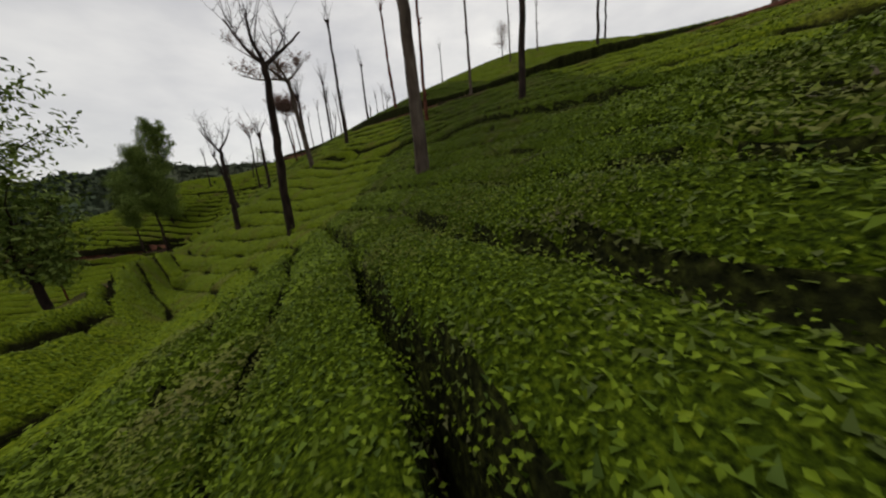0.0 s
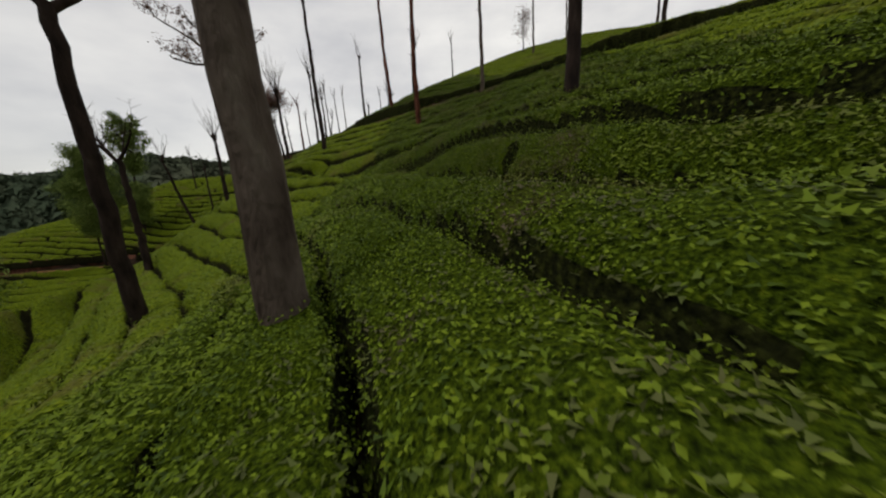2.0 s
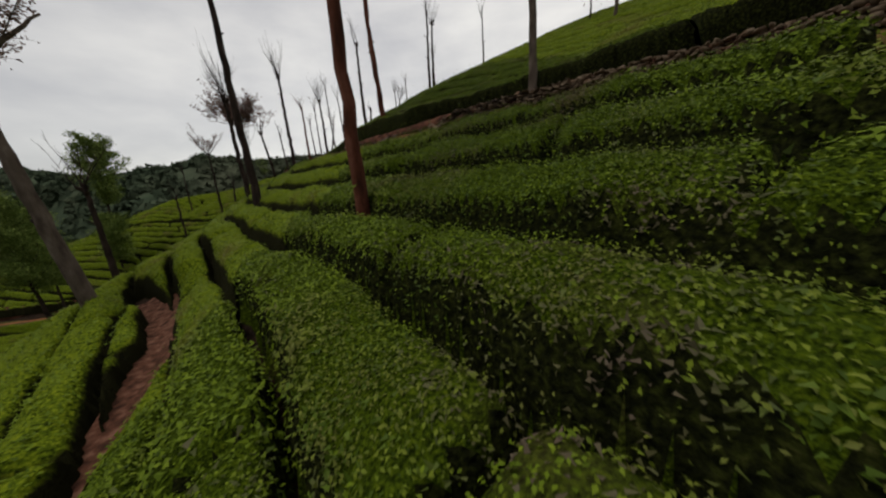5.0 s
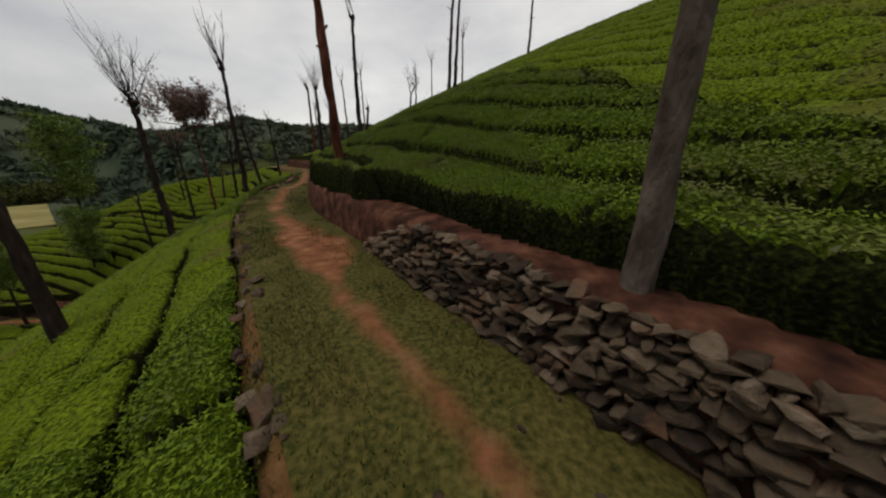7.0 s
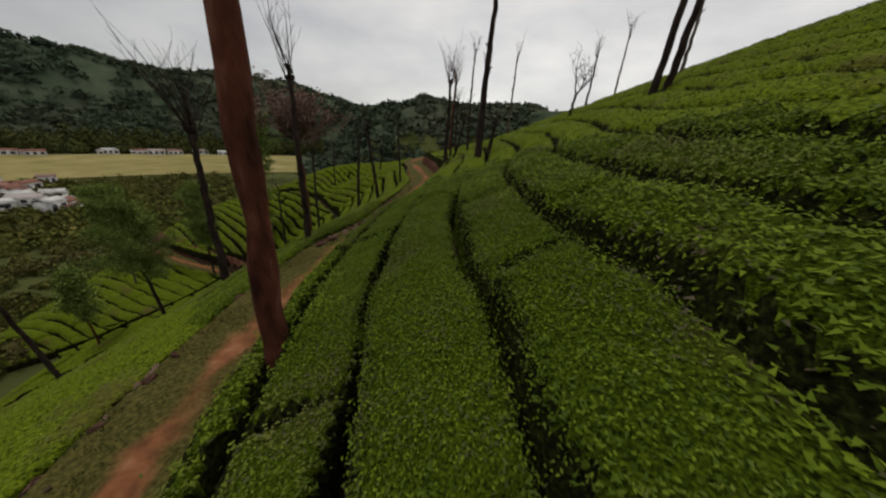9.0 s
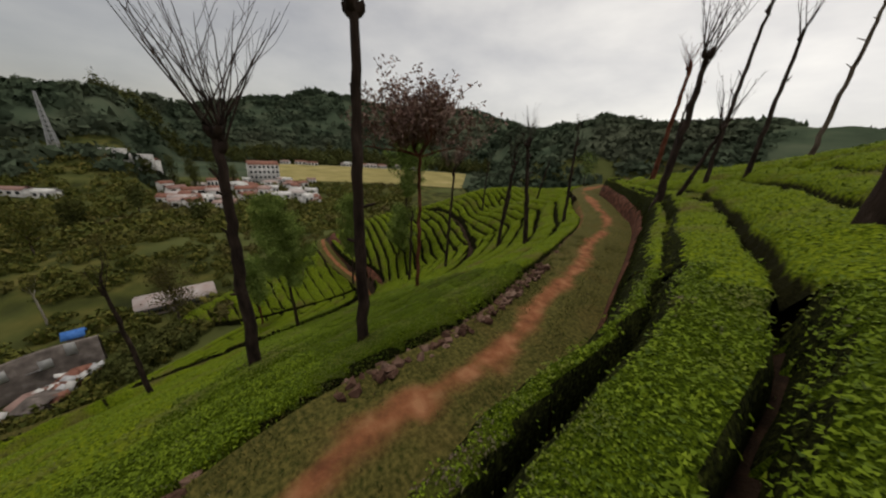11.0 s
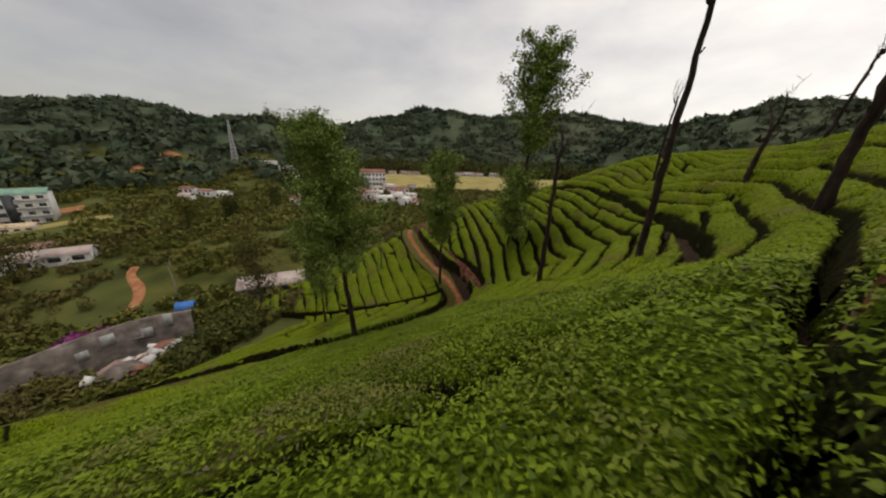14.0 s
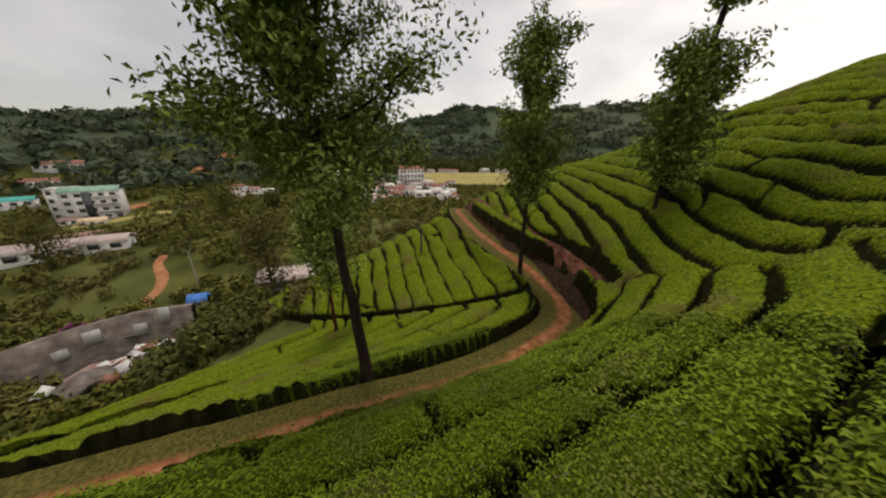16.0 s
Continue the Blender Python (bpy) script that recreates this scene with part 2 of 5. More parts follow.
rt.links.new(vg.outputs[0], vr.inputs[0])
mx = rt.nodes.new("ShaderNodeMix")
mx.data_type = "RGBA"
rt.links.new(att.outputs["Fac"], mx.inputs[0])
rt.links.new(vr.outputs[0], mx.inputs[6])
bsdf = rt.nodes["Principled BSDF"]
rt.links.new(bsdf.inputs["Base Color"].links[0].from_socket, mx.inputs[7])
rt.links.new(mx.outputs[2], bsdf.inputs["Base Color"])

# ---- helpers for shapes ----
rng = np.random.default_rng(7)


def mesh_np(name, verts, faces, mat=None, smooth=False):
    """A mesh from numpy arrays; faces all have the same number of corners."""
    me = bpy.data.meshes.new(name)
    verts, faces = np.asarray(verts, np.float32), np.asarray(faces, np.int32)
    n, k = faces.shape
    me.vertices.add(len(verts))
    me.vertices.foreach_set("co", verts.ravel())
    me.loops.add(n * k)
    me.loops.foreach_set("vertex_index", faces.ravel())
    me.polygons.add(n)
    me.polygons.foreach_set("loop_start", np.arange(0, n * k, k, dtype=np.int32))
    if smooth:
        me.polygons.foreach_set("use_smooth", np.ones(n, bool))
    me.update(calc_edges=True)
    if mat:
        me.materials.append(mat)
    return me


def part(name, data, parent, label="", loc=None):
    ob = new(name, data)
    ob.parent = parent
    if loc is not None:
        ob.location = loc
    if label:
        tagged(ob, label)
    return ob


def vnoise(x, y, scale, seed=0):
    """Smooth value noise in -1..1."""
    x, y = np.asarray(x) / scale, np.asarray(y) / scale
    i, j = np.floor(x).astype(np.int64), np.floor(y).astype(np.int64)
    fx, fy = x - i, y - j
    fx, fy = fx * fx * (3 - 2 * fx), fy * fy * (3 - 2 * fy)

    def h(a, b):
        v = np.sin(a * 127.1 + b * 311.7 + seed * 74.7) * 43758.5453
        return 2 * (v - np.floor(v)) - 1

    return (h(i, j) * (1 - fx) + h(i + 1, j) * fx) * (1 - fy) + (h(i, j + 1) * (1 - fx) + h(i + 1, j + 1) * fx) * fy


def spline(points, step):
    """A dense polyline through the points (Catmull-Rom)."""
    p = np.array(points, float)
    p = np.vstack([2 * p[0] - p[1], p, 2 * p[-1] - p[-2]])
    out = []
    for a, b, c, d in zip(p[:-3], p[1:-2], p[2:-1], p[3:]):
        for t in np.linspace(0, 1, max(2, int(np.linalg.norm(c - b) / step)), endpoint=False):
            out.append(0.5 * (2 * b + (c - a) * t + (2 * a - 5 * b + 4 * c - d) * t**2 + (3 * b - a - 3 * c + d) * t**3))
    return np.array(out + [p[-2]])


def offset_from(line, x, y):
    """Signed distance to a polyline (positive to its right) and the length along it."""
    x, y = np.asarray(x, float).ravel(), np.asarray(y, float).ravel()
    best, side, along = np.full(x.shape, 1e9), np.ones(x.shape), np.zeros(x.shape)
    run = 0.0
    for a, b in zip(line[:-1, :2], line[1:, :2]):
        d = b - a
        ln = np.hypot(*d)
        t = np.clip(((x - a[0]) * d[0] + (y - a[1]) * d[1]) / ln**2, 0, 1)
        px, py = x - a[0] - t * d[0], y - a[1] - t * d[1]
        r = np.hypot(px, py)
        m = r < best
        best = np.where(m, r, best)
        side = np.where(m, np.sign(px * d[1] - py * d[0]), side)
        along = np.where(m, run + t * ln, along)
        run += ln
    return best * np.where(side == 0, 1, side), along


def tube(points, radii, sides=8):
    """Verts and quads of a tapered tube along a polyline."""
    p, r = np.array(points, float), np.array(radii, float)
    d = np.gradient(p, axis=0)
    d /= np.linalg.norm(d, axis=1, keepdims=True) + 1e-9
    ref = np.where(np.abs(d[:, 2:3]) > 0.9, [[1.0, 0, 0]], [[0, 0, 1.0]])
    a = np.cross(d, ref)
    a /= np.linalg.norm(a, axis=1, keepdims=True) + 1e-9
    b = np.cross(d, a)
    ang = np.linspace(0, 2 * np.pi, sides, endpoint=False)
    v = p[:, None] + r[:, None, None] * (np.cos(ang)[None, :, None] * a[:, None] + np.sin(ang)[None, :, None] * b[:, None])
    n = len(p)
    i, j = np.meshgrid(np.arange(n - 1), np.arange(sides), indexing="ij")
    f = np.stack([i * sides + j, i * sides + (j + 1) % sides, (i + 1) * sides + (j + 1) % sides, (i + 1) * sides + j], -1).reshape(-1, 4)
    return v.reshape(-1, 3), f


def join(parts):
    vs, fs, n = [], [], 0
    for v, f in parts:
        vs.append(v)
        fs.append(f + n)
        n += len(v)
    return np.concatenate(vs), np.concatenate(fs)


def leaf_tris(pos, normal, size, r, lift=0.35, slim=0.55):
    """One pointed leaf of a single triangle for each place."""
    n = len(pos)
    nrm = normal + r.normal(0, lift, (n, 3))
    nrm /= np.linalg.norm(nrm, axis=1, keepdims=True) + 1e-9
    t = np.cross(nrm, r.normal(0, 1, (n, 3)))
    t /= np.linalg.norm(t, axis=1, keepdims=True) + 1e-9
    s = np.cross(nrm, t) * slim * 0.5
    size = np.asarray(size).reshape(-1, 1)
    v = np.stack([pos - (t * 0.4 + s) * size, pos - (t * 0.4 - s) * size, pos + t * size * 0.75 + nrm * size * 0.25], 1)
    return v.reshape(-1, 3), np.arange(3 * n).reshape(-1, 3)


def leaf_quads(pos, normal, size, r, lift=0.35, slim=0.42):
    """One folded leaf of four corners (two triangles) for each place."""
    n = len(pos)
    nrm = normal + r.normal(0, lift, (n, 3))
    nrm /= np.linalg.norm(nrm, axis=1, keepdims=True) + 1e-9
    t = np.cross(nrm, r.normal(0, 1, (n, 3)))
    t /= np.linalg.norm(t, axis=1, keepdims=True) + 1e-9
    s = np.cross(nrm, t)
    size = np.asarray(size).reshape(-1, 1) * np.ones((n, 1))
    rise = nrm * size * 0.22
    v = np.stack([pos - t * size * 0.5, pos + s * size * slim * 0.5 + rise, pos + t * size * 0.5 + rise * r.uniform(-0.6, 1.2, (n, 1)), pos - s * size * slim * 0.5 + rise], 1)
    base = np.arange(n)[:, None] * 4
    f = np.concatenate([base + [0, 1, 2], base + [0, 2, 3]], 1).reshape(-1, 3)
    return v.reshape(-1, 3), f


# ---- the lie of the land ----
# estate road, lower path and footpath through the tea: x, y, z along the centre
ROAD = spline([(6.5, -40, -4.4), (6.0, -26, -3.8), (5.4, -12, -3.0), (3.9, -4, -2.05), (1.0, 2.4, -1.45), (-1.5, 6.5, -1.2), (-3.9, 10.5, -1.05), (-6.5, 14.8, -0.9), (-8.0, 18.3, -0.7),
               (-8.7, 21, -0.52), (-9.0, 24.2, -0.42), (-10.05, 27.5, -0.35), (-11.6, 32, -0.22), (-13.8, 37.5, 0.0), (-18.3, 44, 0.2), (-22.5, 50, 0.3), (-25, 60, 0.4)], 1.0)
LOW = spline([(-15, -32, -11), (-17.5, -18, -11.2), (-19.8, -9.7, -11.4), (-23.3, -1.5, -11.6), (-26.2, 8.5, -12.4), (-28.4, 16, -12.9), (-30, 21.3, -13.3), (-31.1, 24.6, -13.6),
              (-32.4, 27.8, -13.8), (-34.2, 29.7, -13.7), (-37.2, 29.9, -13.3), (-40.8, 28.9, -12.9), (-48, 28.3, -12.6), (-54, 29, -12.8), (-64, 32, -16)], 1.0)
FOOT = spline([(-2.0, -40, -7.2), (-3.4, -26, -7.0), (-5.0, -17, -6.9), (-6.15, -11.3, -6.9), (-6.75, -7.6, -6.95), (-7.6, -3.8, -6.6), (-9.6, 2.4, -6.2), (-13.0, 6.6, -6.3)], 1.0)
TRENCH = spline([(-19.9, 30.0), (-20.9, 32), (-24.3, 36.3), (-29.2, 39.4), (-34, 41.9), (-39.5, 42.6), (-45, 42.4)], 1.0)
KNOLL = spline([(-35.9, 28.4), (-36.3, 26.8), (-37.2, 24.5), (-39, 21.8), (-41, 18.7), (-42.6, 15.8), (-44.5, 13.0), (-48, 10)], 1.0)
UPPER = np.array([(-13.0, -15.9, -10.42), (-9.6, -17.3, -9.01), (-9.4, -13.6, -8.88), (-4.4, -9.9, -6.32), (-7.5, -7.5, -6.94), (-9.7, -6.2, -8.26), (-14.1, -5.9, -10.35), (-6.2, -4.2, -6.18), (-17.4, 1.0, -10.21),
                  (-2.4, -0.1, -3.5), (-5.3, 4.6, -3.4), (-9.3, 5.3, -5.2), (-14, 5.9, -6.3), (-11.6, 9.1, -4.9), (-1.2, 3.4, -2.1), (1.9, 11.9, 1.4), (1.8, 13.7, 2.3),
                  (2.2, 19.2, 4.0), (-2.5, 18, 1.75), (1.4, 24.8, 4.6), (-5, 25, 1.9), (-1.5, 29.9, 4.4), (8.6, -1.9, 0.2), (4.4, 7.8, 0.8), (18.7, 25, 11.3), (30, 5, 8.0), (22, -25, -2.0), (18.6, -8.2, 0.05), (18.6, -1.3, 1.95), (18.4, 4.9, 4.5), (-10, 43, 2.8), (-3, 43, 5.6), (4, 43, 8.2), (12, 43, 11.4), (-3, 55, 5.6), (-14, 54, 2.7)])
LOWER = np.array([(-19.3, -0.2, -11.81), (-17.7, 11.6, -7.55), (-14.2, 19.2, -3.6), (-17, 25.4, -4.1), (-16.6, 31.4, -3.1), (-24.8, 38.7, -4.9), (-22.3, 22.9, -8.2), (-25.2, 19.3, -10.5),
                  (-29.3, 28.3, -11.3), (-34.7, 35.4, -9.2), (-32.9, 47.6, -4.4), (-38, 26.5, -14.6), (-46, 19, -16.4), (-40.5, 18.5, -18.0), (-40.8, 35.9, -9.3), (-46, -1, -25.5), (-61, -4.1, -26),
                  (-65, 20, -24), (-38.7, 42.5, -5.7), (-27, 44, -2.6), (-36, 52, -2.3), (-16.3, 37.2, -1.3), (-21.5, 45.5, -0.8), (-31, -12, -18), (-26, -28, -15), (-44, 25, -14.9), (-57, 36, -11), (-49, 41, -8.2), (-37, 48, -2.7), (-66, 45, -14), (-50, 55, -9), (-45.9, 16.1, -17.3), (-48.5, 18.9, -16.8), (-46.2, 13.7, -18.4), (-42.6, 15.8, -18.6), (-52.8, 23.8, -15.4), (-33.5, 30.3, -13.3), (-31.5, 25, -13.5), (-29.5, 19, -13.0)])


def thin_plate(q, v, soft):
    def k(a, b):
        r2 = ((a[:, None] - b[None]) ** 2).sum(-1)
        return 0.5 * r2 * np.log(r2 + 1e-6)

    n = len(q)
    p = np.c_[np.ones(n), q]
    w = np.linalg.solve(np.block([[k(q, q) + soft * np.eye(n), p], [p.T, np.zeros((3, 3))]]), np.r_[v, 0, 0, 0])

    def height(x, y):
        a = np.c_[np.ravel(x), np.ravel(y)]
        res = np.empty(len(a))
        for i in range(0, len(a), 40000):
            c = a[i:i + 40000]
            res[i:i + 40000] = k(c, q) @ w[:n] + np.c_[np.ones(len(c)), c] @ w[n:]
        return res

    return height


SPOTS = np.vstack([UPPER, LOWER])
hill = thin_plate(SPOTS[:, :2], SPOTS[:, 2], 6.0)


def smooth01(t):
    t = np.clip(t, 0, 1)
    return t * t * (3 - 2 * t)


RIDGE_AT = np.radians([-60, 0, 7, 14, 20, 27, 33, 38, 42, 46, 52, 58, 65, 72, 78, 84, 90, 97, 105, 112, 120, 128, 137, 170])
RIDGE_UP = np.radians([3, 5.4, 5.2, 5.8, 5.6, 6.3, 5.0, 4.0, 4.2, 5.6, 6.6, 6.4, 6.0, 6.6, 6.8, 5.4, 4.2, 2.6, 3.8, 3.0, 4.2, 3.3, 3.0, 5])


def land(x, y):
    """Bare ground: the tea hill near by, the valley and the ridges beyond."""
    x, y = np.ravel(x).astype(float), np.ravel(y).astype(float)
    near = hill(np.clip(x, -75, 34), np.clip(y, -42, 66))
    dx, dy = x + 18, y - 18
    r, b = np.hypot(dx, dy), np.arctan2(-dx, dy)
    up = np.interp(b, RIDGE_AT, RIDGE_UP)
    deg = np.degrees(b)
    town = smooth01((deg - 36) / 10) * smooth01((104 - deg) / 10)
    start, top = 170 + 280 * town, 430 + 380 * town
    floor = -26 - 9 * smooth01((r - 60) / 120) + 3.5 * vnoise(x, y, 45, 3) * (1 - town * smooth01((r - 130) / 60)) * smooth01((r - 45) / 40)
    far = floor + (np.tan(up) * top - floor) * smooth01((r - start) / (top - start)) ** 1.1
    far += (vnoise(x, y, 60, 5) * 7 + vnoise(x, y, 25, 6) * 3) * smooth01((r - start) / 150)
    far += np.where(r > top, (r - top) * 0.01, 0)
    edge = smooth01((np.maximum.reduce([-60 - x, x - 26, -36 - y, y - 62]) + 8) / 26)
    return near * (1 - edge) + far * edge


def nearest_z(line, along):
    run = np.r_[0, np.cumsum(np.hypot(*np.diff(line[:, :2], axis=0).T))]
    return np.interp(along, run, line[:, 2])


ROAD_HALF = 1.45


def ground(x, y):
    """Ground with the road, the lower path and the footpath cut into it; also the offsets from each."""
    z = land(x, y)
    u, s = offset_from(ROAD, x, y)
    ul, sl = offset_from(LOW, x, y)
    uf, sf = offset_from(FOOT, x, y)
    zr, zl = nearest_z(ROAD, s), nearest_z(LOW, sl)
    w = 1 - smooth01((np.abs(u) - ROAD_HALF) / np.where(u > 0, 1.1, 1.5))
    top = np.where(u > ROAD_HALF, zr + 1.0, np.where(u < -1.15, np.minimum(z, zr - 0.85 + 0.25 * smooth01((y - 6) / 8)), zr))
    z = z * (1 - w) + top * w
    w = 1 - smooth01((np.abs(ul) - 0.8) / np.where(ul > 0, 1.6, 1.0))
    z = z * (1 - w) + (zl + np.where(ul > 0.8, 0.7, 0)) * w
    w = 1 - smooth01((np.abs(uf) - 0.45) / 0.6)
    z = z - 0.26 * w * (sf > 1)
    return z, u, s, ul, sl, uf, sf


# one ground sheet to the horizon
def axis(lo, hi, step, out_lo, out_hi):
    def run(a, end, sign):
        res, g = [a], step
        while res[-1] * sign < end * sign:
            g = min(g * 1.08, 9.0) if abs(res[-1]) < 520 else g * 1.3
            res.append(res[-1] + sign * g)
        return res[1:]

    mid = list(np.arange(lo, hi + step, step))
    return np.array(run(lo, out_lo, -1)[::-1] + mid + run(mid[-1], out_hi, 1))


def sheet(name, xs, ys, zfun, mat):
    gx, gy = np.meshgrid(xs, ys)
    z = zfun(gx.ravel(), gy.ravel())
    i, j = np.meshgrid(np.arange(len(xs) - 1), np.arange(len(ys) - 1))
    a = (j * len(xs) + i).ravel()
    return mesh_np(name, np.c_[gx.ravel(), gy.ravel(), z], np.stack([a, a + 1, a + 1 + len(xs), a + len(xs)], 1), mat, True)


xs, ys = axis(-72, 32, 0.9, -2600, 1500), axis(-42, 60, 0.9, -2200, 2200)


def sheet_z(x, y):
    z, u, s, ul, sl, uf, sf = ground(x, y)
    return z - 0.06 - 0.12 * (np.abs(u) < ROAD_HALF + 0.5) - 0.1 * (np.abs(ul) < 1.3) - 1.0 * smooth01((u - 0.7) / 0.5) * smooth01((3.2 - u) / 0.6) - 0.5 * smooth01((-u - 0.6) / 0.4) * smooth01((2.6 + u) / 0.6)


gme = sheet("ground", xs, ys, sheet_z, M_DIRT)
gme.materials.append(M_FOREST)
gme.materials.append(M_FAR_HAZE)
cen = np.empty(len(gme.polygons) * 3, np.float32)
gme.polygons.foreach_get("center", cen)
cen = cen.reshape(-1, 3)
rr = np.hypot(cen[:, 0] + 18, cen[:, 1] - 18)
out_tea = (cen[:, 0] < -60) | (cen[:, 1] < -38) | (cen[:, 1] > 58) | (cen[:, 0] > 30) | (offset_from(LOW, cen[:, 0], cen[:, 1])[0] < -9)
# beyond 300 m the ground takes the forest colour with haze in it
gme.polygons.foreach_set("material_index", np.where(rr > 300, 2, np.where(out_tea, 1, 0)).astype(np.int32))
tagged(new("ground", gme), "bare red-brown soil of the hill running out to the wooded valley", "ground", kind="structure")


def strip(name, line, offsets, zoff, mat, attr=None):
    """A ribbon that follows a line, with a height for each offset."""
    d = np.gradient(line[:, :2], axis=0)
    d /= np.linalg.norm(d, axis=1, keepdims=True)
    nrm = np.c_[d[:, 1], -d[:, 0]]
    o = np.asarray(offsets)
    xy = line[:, None, :2] + o[None, :, None] * nrm[:, None]
    z = line[:, None, 2] + np.asarray(zoff)[None] + 0 * xy[..., 0]
    z = z + 0.025 * vnoise(xy[..., 0], xy[..., 1], 0.5, 2) + 0.03 * vnoise(xy[..., 0], xy[..., 1], 1.7, 4)
    n, k = len(line), len(o)
    i, j = np.meshgrid(np.arange(n - 1), np.arange(k - 1), indexing="ij")
    a = (i * k + j).ravel()
    me = mesh_np(name, np.concatenate([xy, z[..., None]], -1).reshape(-1, 3), np.stack([a, a + k, a + k + 1, a + 1], 1), mat, True)
    if attr is not None:
        la = me.attributes.new("worn", "FLOAT", "POINT")
        la.data.foreach_set("value", attr(xy[..., 0], xy[..., 1], o[None] + 0 * xy[..., 0]).ravel().astype(np.float32))
    return me


def worn_road(x, y, o):
    mid = 0.1 + 0.25 * vnoise(x, y, 3.0, 11)
    return smooth01((0.4 + 0.3 * smooth01((y - 8) / 3) * smooth01((15 - y) / 3) + 0.2 * vnoise(x, y, 2.6, 15) + 0.18 * vnoise(x, y, 0.9, 12) + 0.15 * vnoise(x, y, 0.3, 13) - np.abs(o - mid)) / 0.35) * 0.95 + 0.05 * (vnoise(x, y, 0.8, 14) > 0.4)


fine_road = spline(ROAD[::4], 0.22)
o = np.linspace(-ROAD_HALF + 0.28, ROAD_HALF + 0.2, 26)
road = new("road", strip("road", fine_road, o, 0.05 * np.cos(o) - 0.05, M_ROAD, worn_road))
tagged(road, "rutted red earth estate road with grassy verges", "road", kind="structure")


def worn_low(x, y, o):
    return smooth01((0.34 + 0.1 * vnoise(x, y, 1.0, 21) - np.abs(o + 0.05)) / 0.2)


o = np.linspace(-1.0, 1.0, 15)
fine_low = spline(LOW[::4], 0.3)
low = new("path", strip("path", fine_low, o, 0.02 * np.cos(o), M_ROAD, worn_low))
tagged(low, "narrow orange earth path winding below the tea", "path", kind="structure")
fine_foot = spline(FOOT[::4], 0.25)
fz = fine_foot.copy()
fz[:, 2] = ground(fz[:, 0], fz[:, 1])[0]
o = np.linspace(-0.5, 0.72, 14)
foot = new("path", strip("path", fz, o, 0.03 + np.where(o > 0.45, (o - 0.45) * 0.16, 0.06 * np.abs(o)), M_SOIL))
fv = np.array([q.co[:] for q in foot.data.vertices])
fv[:, 2] = np.maximum(fv[:, 2], ground(fv[:, 0], fv[:, 1])[0] + 0.09)
foot.data.vertices.foreach_set("co", fv.astype(np.float32).ravel())
tagged(foot, "bare reddish footpath trench between the tea rows", "path", kind="structure")

ft = spline(TRENCH, 0.4)
ft = np.c_[ft, ground(ft[:, 0], ft[:, 1])[0]]
o = np.linspace(-0.5, 0.5, 5)
tagged(new("path", strip("path", ft, o, 0.02 + 0.08 * np.abs(o), M_DIRT)), "dark bare soil trench between tea rows", "path", kind="structure")

# earth bank above the road and above the lower path
bank = new("bank", strip("bank", fine_road, [1.42, 1.48, 1.56, 1.66, 1.8, 2.1, 2.5], [-0.1, 0.4, 0.78, 0.94, 1.0, 1.04, 1.08], M_BANK))
tagged(bank, "cut bank of bare red-brown earth above the road", "bank", kind="structure")
cut = fine_low[(fine_low[:, 0] < -31.5)]
bank = new("bank", strip("bank", cut, [0.85, 1.0, 1.25, 1.6, 2.2], [-0.1, 0.4, 0.85, 1.1, 1.15], M_BANK))
tagged(bank, "dark cut bank of earth above the lower path", "bank", kind="structure")
edge = fine_road[(fine_road[:, 1] > -40) & (fine_road[:, 1] < 44)]
bank = new("bank", strip("bank", edge, [-1.0, -1.12, -1.25, -1.38, -1.52, -1.8], [-0.1, -0.04, -0.14, -0.4, -0.8, -1.3], M_ROAD, lambda x, y, o: 0.3 + 0.4 * vnoise(x, y, 0.5, 61)))
tagged(bank, "low grassy earth shoulder falling from the road to the tea", "bank", kind="structure")

# ---- tea ----
PITCH, TALL = 1.37, 0.76
# distance of the gaps between rows from the road's centre, and their count: above and below the road
GAPS_UP = ([1.7, 3.55, 5.03, 6.4, 7.75, 61.18], [0, 1, 2, 3, 4, 43])
GAPS_LOW = ([1.27, 2.7, 4.15, 5.47, 6.58, 7.75, 16.4, 17.4, 41.0], [0, 1, 2, 3, 4, 5, 13, 14, 36])
ROUTE = spline([(-13, -21.6), (-7.5, -11.8), (-3.3, -2.8), (-0.5, 4), (0.2, 9), (-1, 14.7), (-4, 18.6), (-9.5, 21.5), (-16, 22.9), (-25, 23.1), (-29, 23.5)], 1.5)
DRAIN = spline([(-33.2, 31.2), (-31, 31.4), (-29.2, 31.8), (-28.2, 33.3), (-27.2, 35), (-25.2, 37.2), (-23, 41), (-22, 46)], 1.5)


